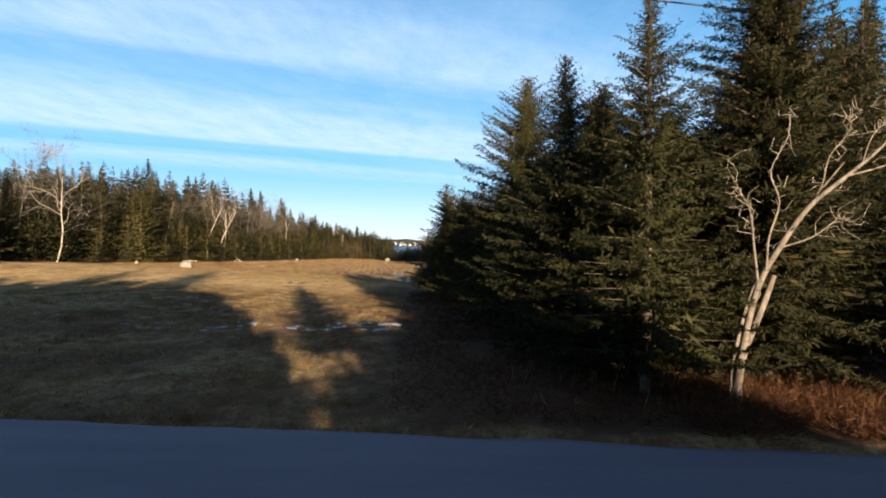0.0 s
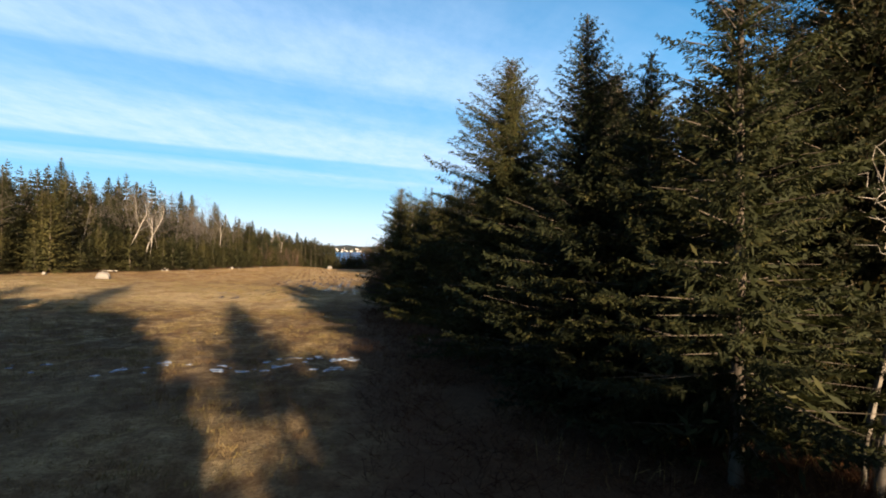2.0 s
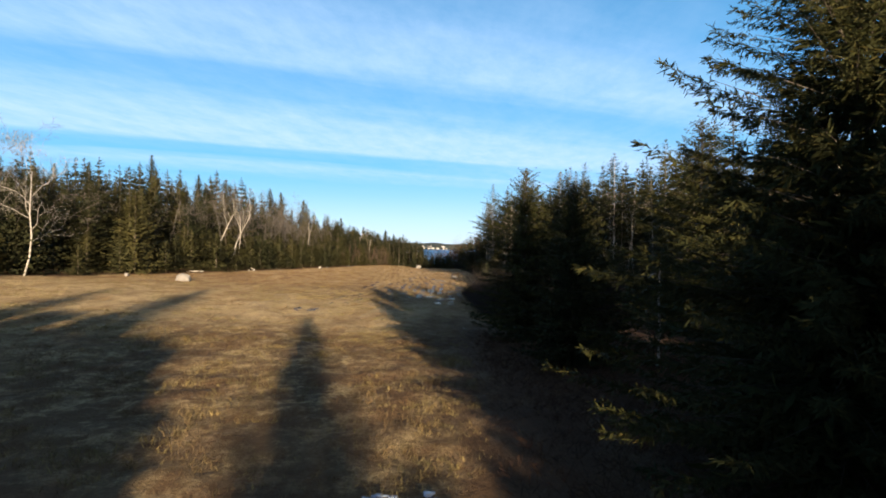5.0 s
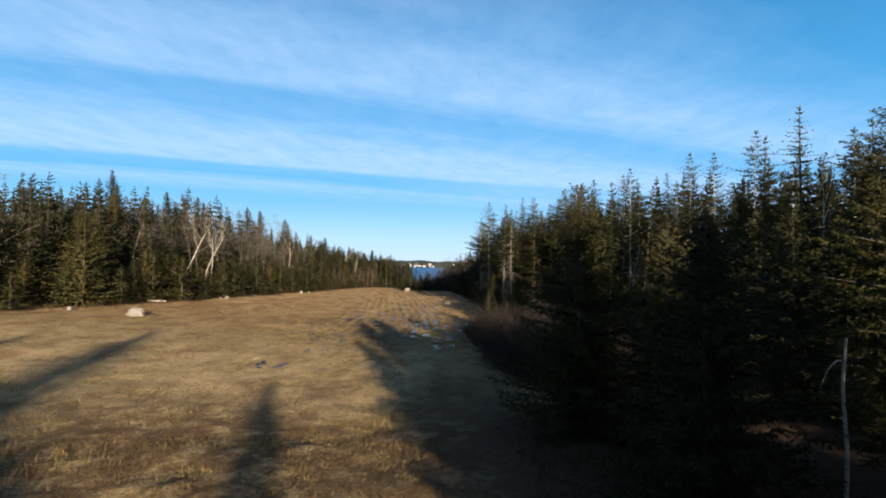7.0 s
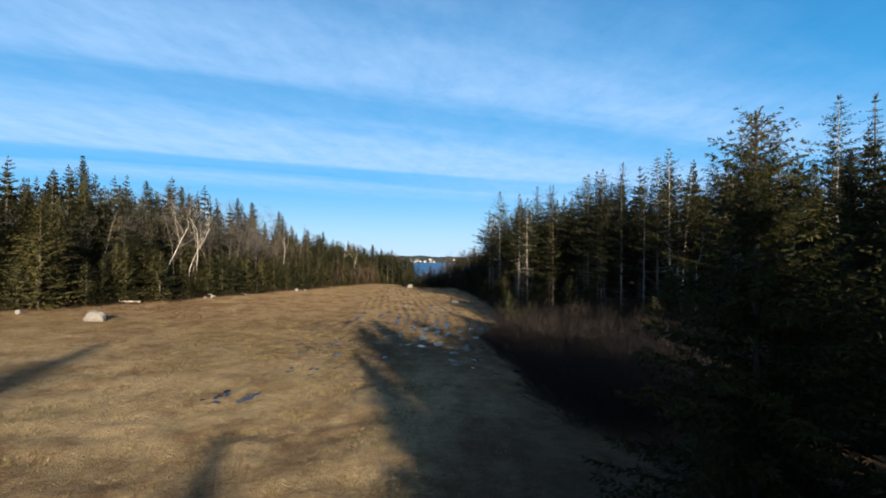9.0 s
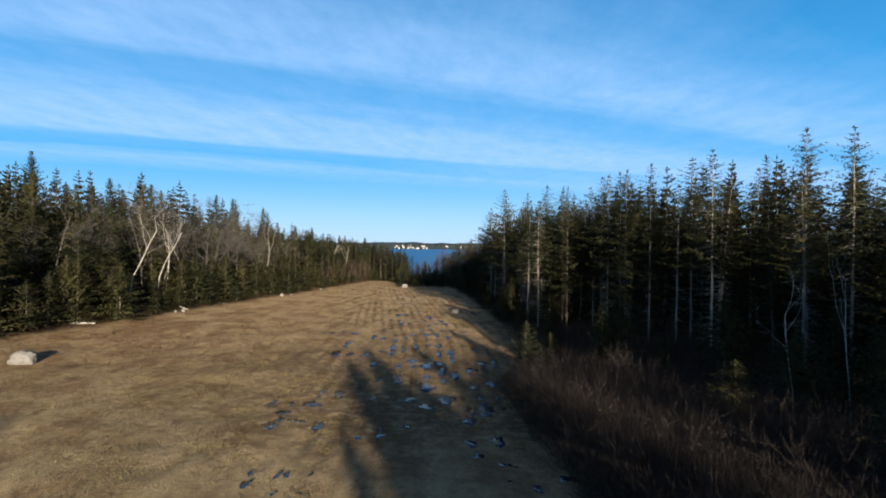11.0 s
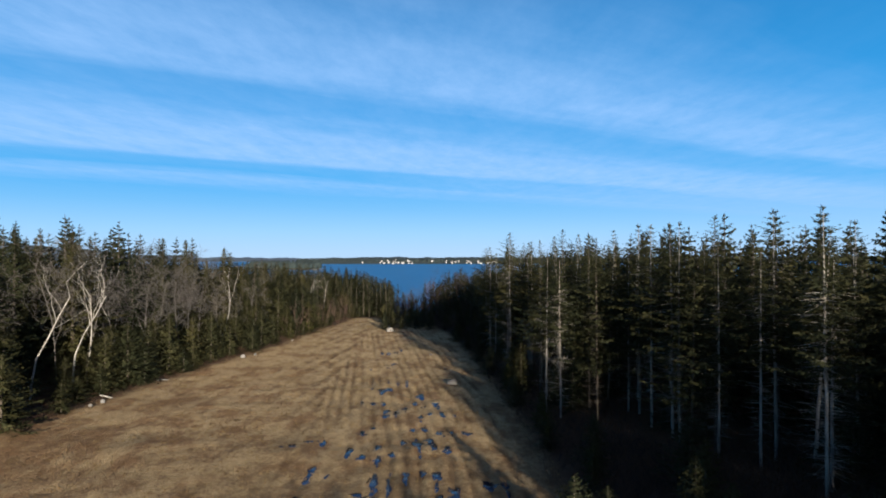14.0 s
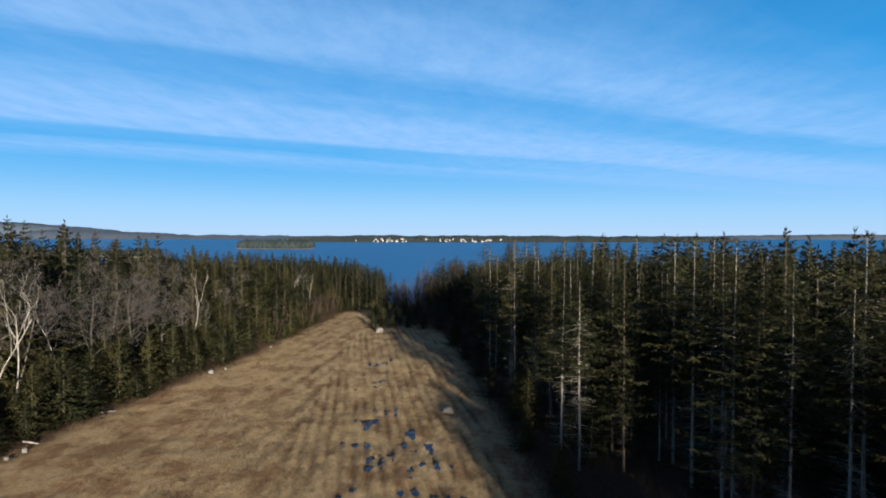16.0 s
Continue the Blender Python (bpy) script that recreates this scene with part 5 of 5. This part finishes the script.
# ---- boulders and stones ----
def boulder(name, label, x, y, sx, sy, sz, seed, turn=0):
    bm = bmesh.new()
    bmesh.ops.create_icosphere(bm, subdivisions=4, radius=1.0)
    for vert in bm.verts:
        c = vert.co
        n = 0.22 * noise.noise(c * 1.3 + Vector((seed, 0, 0))) + 0.10 * noise.noise(c * 3.1 + Vector((0, seed, 0))) + 0.03 * noise.noise(c * 9.0)
        facet = max(abs(c.x) * 0.9 + c.z * 0.35, abs(c.y), abs(c.z) * 1.1)
        vert.co = c * (0.55 / max(0.45, facet) * 0.55 + 0.52 + n)
        vert.co.x *= sx / 2
        vert.co.y *= sy / 2
        vert.co.z *= sz / 1.6
    me = bpy.data.meshes.new(name)
    bm.to_mesh(me)
    bm.free()
    me.materials.append(STONE)
    me.polygons.foreach_set("use_smooth", np.ones(len(me.polygons), bool))
    ob = tagged(new(name, me), label, "rock")
    ob.matrix_world = pose(x, y, gz(x, y) + sz * 0.30, 0, 0, turn)
    return ob


boulder("boulder", "big pale granite boulder in the meadow", -36.6, 91.0, 2.0, 1.6, 1.15, 1, 10)
boulder("boulder", "pale boulder at the far end of the meadow", -11.8, 198.5, 1.9, 1.4, 1.3, 2, 40)
boulder("boulder", "low pale boulder at the shadow's edge", -0.8, 141.0, 1.7, 1.2, 0.8, 3, -15)
for x, y, s, k in ((-34.2, 157.8, 1.1, 4), (-33.0, 160.5, 0.7, 5), (-40.0, 127.0, 0.8, 6), (-40.2, 125.0, 0.6, 7), (-30.5, 178.0, 0.7, 8), (-44.9, 92.6, 0.9, 9), (-3.0, 165.0, 0.5, 10), (-1.2, 152.0, 0.45, 11)):
    boulder("field_stone", "pale stone at the edge of the meadow", x, y, s * 0.8, s * 0.65, s * 0.55, k, k * 50)


def log(x, y, length, rad, turn, tilt=0):
    ob = tagged(new("fallen_log", mesh_of("fallen_log", *merge([limb([(-length / 2, 0, 0), (-length * 0.1, 0.05, 0.03), (length / 2, -0.03, 0)], [rad, rad * 0.9, rad * 0.6], 8)]), mat=BARK_BIRCH, smooth=True)), "pale fallen birch log at the wood's edge", "log")
    ob.matrix_world = pose(x, y, gz(x, y) + rad * 0.8, 0, tilt, turn)


log(-44.0, 110.6, 2.6, 0.14, 8)
log(-47.0, 107.8, 2.2, 0.12, -12)
log(-38.6, 139.0, 2.6, 0.09, 70, 12)
log(-40.2, 128.8, 2.2, 0.08, 40, 25)

# ---- the cable over the corner ----
cable_root = tagged(new("overhead_cable"), "black overhead cable slung between poles", "cable")
p0, p1 = Vector((-38, 15.0, 13.6)), Vector((60, 28.5, 12.5))
f = np.linspace(0, 1, 80)[:, None]
line = np.array(p0)[None] * (1 - f) + np.array(p1)[None] * f - np.array([0, 0, 1.0]) * (4 * 1.25 * f * (1 - f))
part("wire", mesh_of("wire", *tubes(line[:-1], line[1:], np.full(79, 0.028), np.full(79, 0.028), 6), mat=CABLE, smooth=True), cable_root)
for p in (p0, p1):
    pole = tagged(new("utility_pole"), "grey wooden utility pole", "pole", "poles of the overhead cable")
    zb = gz(p.x, p.y) - 0.3
    part("shaft", mesh_of("shaft", *tubes([[p.x, p.y, zb]], [[p.x, p.y, p.z + 0.5]], [0.16], [0.11], 12), mat=POST_WOOD, smooth=True), pole)
    part("insulator", mesh_of("insulator", *tubes([[p.x, p.y - 0.16, p.z - 0.1]], [[p.x, p.y - 0.16, p.z + 0.12]], [0.05], [0.035], 10), mat=GLASS_DARK, smooth=True), pole)


# ---- across the water ----
def ridge(name, label, x0, x1, y, depth, tops, mat, seed, jag=1.5, step=6.0):
    """A long wooded shore: gentle back, jagged treetops, sloping front."""
    xs_ = np.arange(x0, x1 + step, step)
    top = np.interp(xs_, *zip(*tops)) + jag * value_noise(xs_ / 9.0, xs_ * 0, seed) + jag * 1.3 * value_noise(xs_ / 60.0, xs_ * 0, seed + 1)
    ends = np.clip(np.minimum(xs_ - x0, x1 - xs_) / (0.06 * (x1 - x0)), 0, 1) ** 0.5
    prof = [(0.0, -0.02), (0.03, 0.10), (0.10, 0.55), (0.35, 0.85), (0.60, 1.0), (1.0, 0.2)]
    wob = 0.03 * depth * value_noise(xs_ / 70.0, xs_ * 0, seed + 2)
    v = np.stack([np.column_stack([xs_, y + wob + depth * a, SEA_LEVEL - 1 + (top - SEA_LEVEL + 1) * b * ends + (jag * 0.6 * value_noise(xs_ / 7.0 + 31 * a, xs_ * 0, seed + 5) if 0.1 < b < 1 else 0)]) for a, b in prof], 1)
    idx = np.arange(v.shape[0] * v.shape[1]).reshape(v.shape[:2])
    q = np.stack([idx[:-1, :-1], idx[1:, :-1], idx[1:, 1:], idx[:-1, 1:]], -1).reshape(-1, 4)
    return tagged(new(name, mesh_of(name, v, q, mat=mat)), label, "shore", kind="structure")


def far_trees(name, label, x, y, z, h, r, mat, seed):
    """A far wood: many small ragged cones."""
    g = np.random.default_rng(seed)
    n, k = len(x), 6
    ang = np.arange(k) * 2 * np.pi / k
    rr = r[:, None] * g.uniform(0.7, 1.3, (n, k))
    ring = np.stack([x[:, None] + rr * np.cos(ang), y[:, None] + rr * np.sin(ang), (z + h * 0.12)[:, None] + 0 * rr], -1)
    mid = np.stack([x[:, None] + 0.6 * rr * np.cos(ang + 0.5), y[:, None] + 0.6 * rr * np.sin(ang + 0.5), (z + h * 0.5)[:, None] + g.normal(0, 0.06, (n, k)) * h[:, None]], -1)
    tip = np.column_stack([x, y, z + h])[:, None]
    v = np.concatenate([ring, mid, tip], 1)
    i = np.arange(k)
    q = (np.stack([i, (i + 1) % k, (i + 1) % k + k, i + k], 1)[None] + (np.arange(n) * (2 * k + 1))[:, None, None]).reshape(-1, 4)
    tr = (np.stack([i + k, (i + 1) % k + k, np.full(k, 2 * k)], 1)[None] + (np.arange(n) * (2 * k + 1))[:, None, None]).reshape(-1, 3)
    return tagged(new(name, mesh_of(name, v.reshape(-1, 3), q, tr, mat=mat)), label, "wood", kind="stuff")


g = np.random.default_rng(77)
ridge("far_shore", "low wooded far shore of the bay", -520, 1500, 2400, 420, [(-520, 12), (-300, 15), (-120, 19), (0, 15), (350, 17), (800, 15), (1500, 14)], FAR_WOOD, 3, 1.6)
ridge("far_shore", "wooded hill beyond the bay", -2600, -200, 3700, 700, [(-2600, 62), (-2200, 42), (-1900, 34), (-1500, 16), (-900, 12), (-200, 8)], HAZY_HILL, 13, 3.0, 14)
ridge("far_shore", "haze-blue hill on the horizon", -4600, -2150, 4450, 400, [(-4600, 110), (-3300, 118), (-3000, 112), (-2700, 84), (-2400, 60), (-2150, 30)], HAZY_HILL, 23, 2.0, 20)
ridge("far_shore", "low wooded point on the horizon", 1500, 4400, 4100, 500, [(1500, 6), (2400, 14), (3000, 24), (3600, 30), (4400, 26)], HAZY_HILL, 33, 2.0, 20)
ridge("island_shore", "rocky shore of a small wooded island", -372, -206, 1262, 90, [(-372, -10.0), (-206, -10.4)], BEACH, 43, 0.3, 3)
n = 900
x, y = g.uniform(-366, -214, n), g.uniform(1275, 1345, n)
far_trees("island_wood", "dense dark spruces on the island", x, y, np.full(n, -11.2), g.uniform(13, 22, n), g.uniform(2.2, 3.8, n), FAR_WOOD, 78)
n = 2600
x = g.uniform(-500, 1450, n)
far_trees("far_wood", "dark spruces along the far shore", x, g.uniform(2435, 2560, n), np.full(n, -9.0), g.uniform(12, 23, n), g.uniform(4, 8, n), FAR_WOOD, 79)
ridge("island_shore", "low rocky point with trees", -520, -330, 820, 80, [(-520, -9.5), (-330, -10.6)], BEACH, 53, 0.3, 3)
far_trees("point_wood", "dark spruces on the rocky point", g.uniform(-520, -350, 500), g.uniform(838, 880, 500), np.full(500, -11.0), g.uniform(6, 11, 500), g.uniform(1.8, 3.0, 500), FAR_WOOD, 80)


def far_house(x, y, z, wx, wy, h, turn):
    root = tagged(new("house"), "small white clapboard house by the far shore", "house", "village across the bay")
    root.matrix_world = pose(x, y, z, 0, 0, turn)
    a, b = wx / 2, wy / 2
    v = [(-a, -b, -2), (a, -b, -2), (a, b, -2), (-a, b, -2), (-a, -b, h), (a, -b, h), (a, b, h), (-a, b, h), (-a, 0, h + b * 0.8), (a, 0, h + b * 0.8)]
    part("wall", mesh_of("wall", v, [(0, 1, 5, 4), (1, 2, 6, 5), (2, 3, 7, 6), (3, 0, 4, 7)], [(4, 7, 8), (5, 9, 6)], mat=WHITE_PAINT), root)
    o = 0.5
    r = [(-a - o, -b - o, h - 0.3), (a + o, -b - o, h - 0.3), (a + o, 0, h + b * 0.8 + 0.2), (-a - o, 0, h + b * 0.8 + 0.2), (-a - o, b + o, h - 0.3), (a + o, b + o, h - 0.3)]
    r2 = [(p[0], p[1], p[2] + 0.35) for p in r]
    part("roof", mesh_of("roof", r + r2, [(3, 2, 1, 0), (4, 5, 2, 3), (6, 7, 8, 9), (9, 8, 11, 10), (0, 1, 7, 6), (4, 10, 11, 5)], mat=ROOF), root)
    for k in (-0.28, 0.28):
        part("window", mesh_of("window", [(k * wx - 0.6, -b - 0.06, h * 0.4), (k * wx + 0.6, -b - 0.06, h * 0.4), (k * wx + 0.6, -b - 0.06, h * 0.75), (k * wx - 0.6, -b - 0.06, h * 0.75)], [(0, 1, 2, 3)], mat=GLASS_DARK), root)
    return root


for i in range(40):
    cluster = g.random()
    x = g.normal(-95, 42) if cluster < 0.5 else g.uniform(120, 380) if cluster < 0.8 else g.uniform(-330, 400)
    rise = g.uniform(0, 1) ** 1.6
    far_house(x, 2403 + 30 * rise, SEA_LEVEL + 2.0 + 13.0 * rise, g.uniform(4, 9), g.uniform(4, 7), g.uniform(2.5, 4.0), g.uniform(-35, 35))
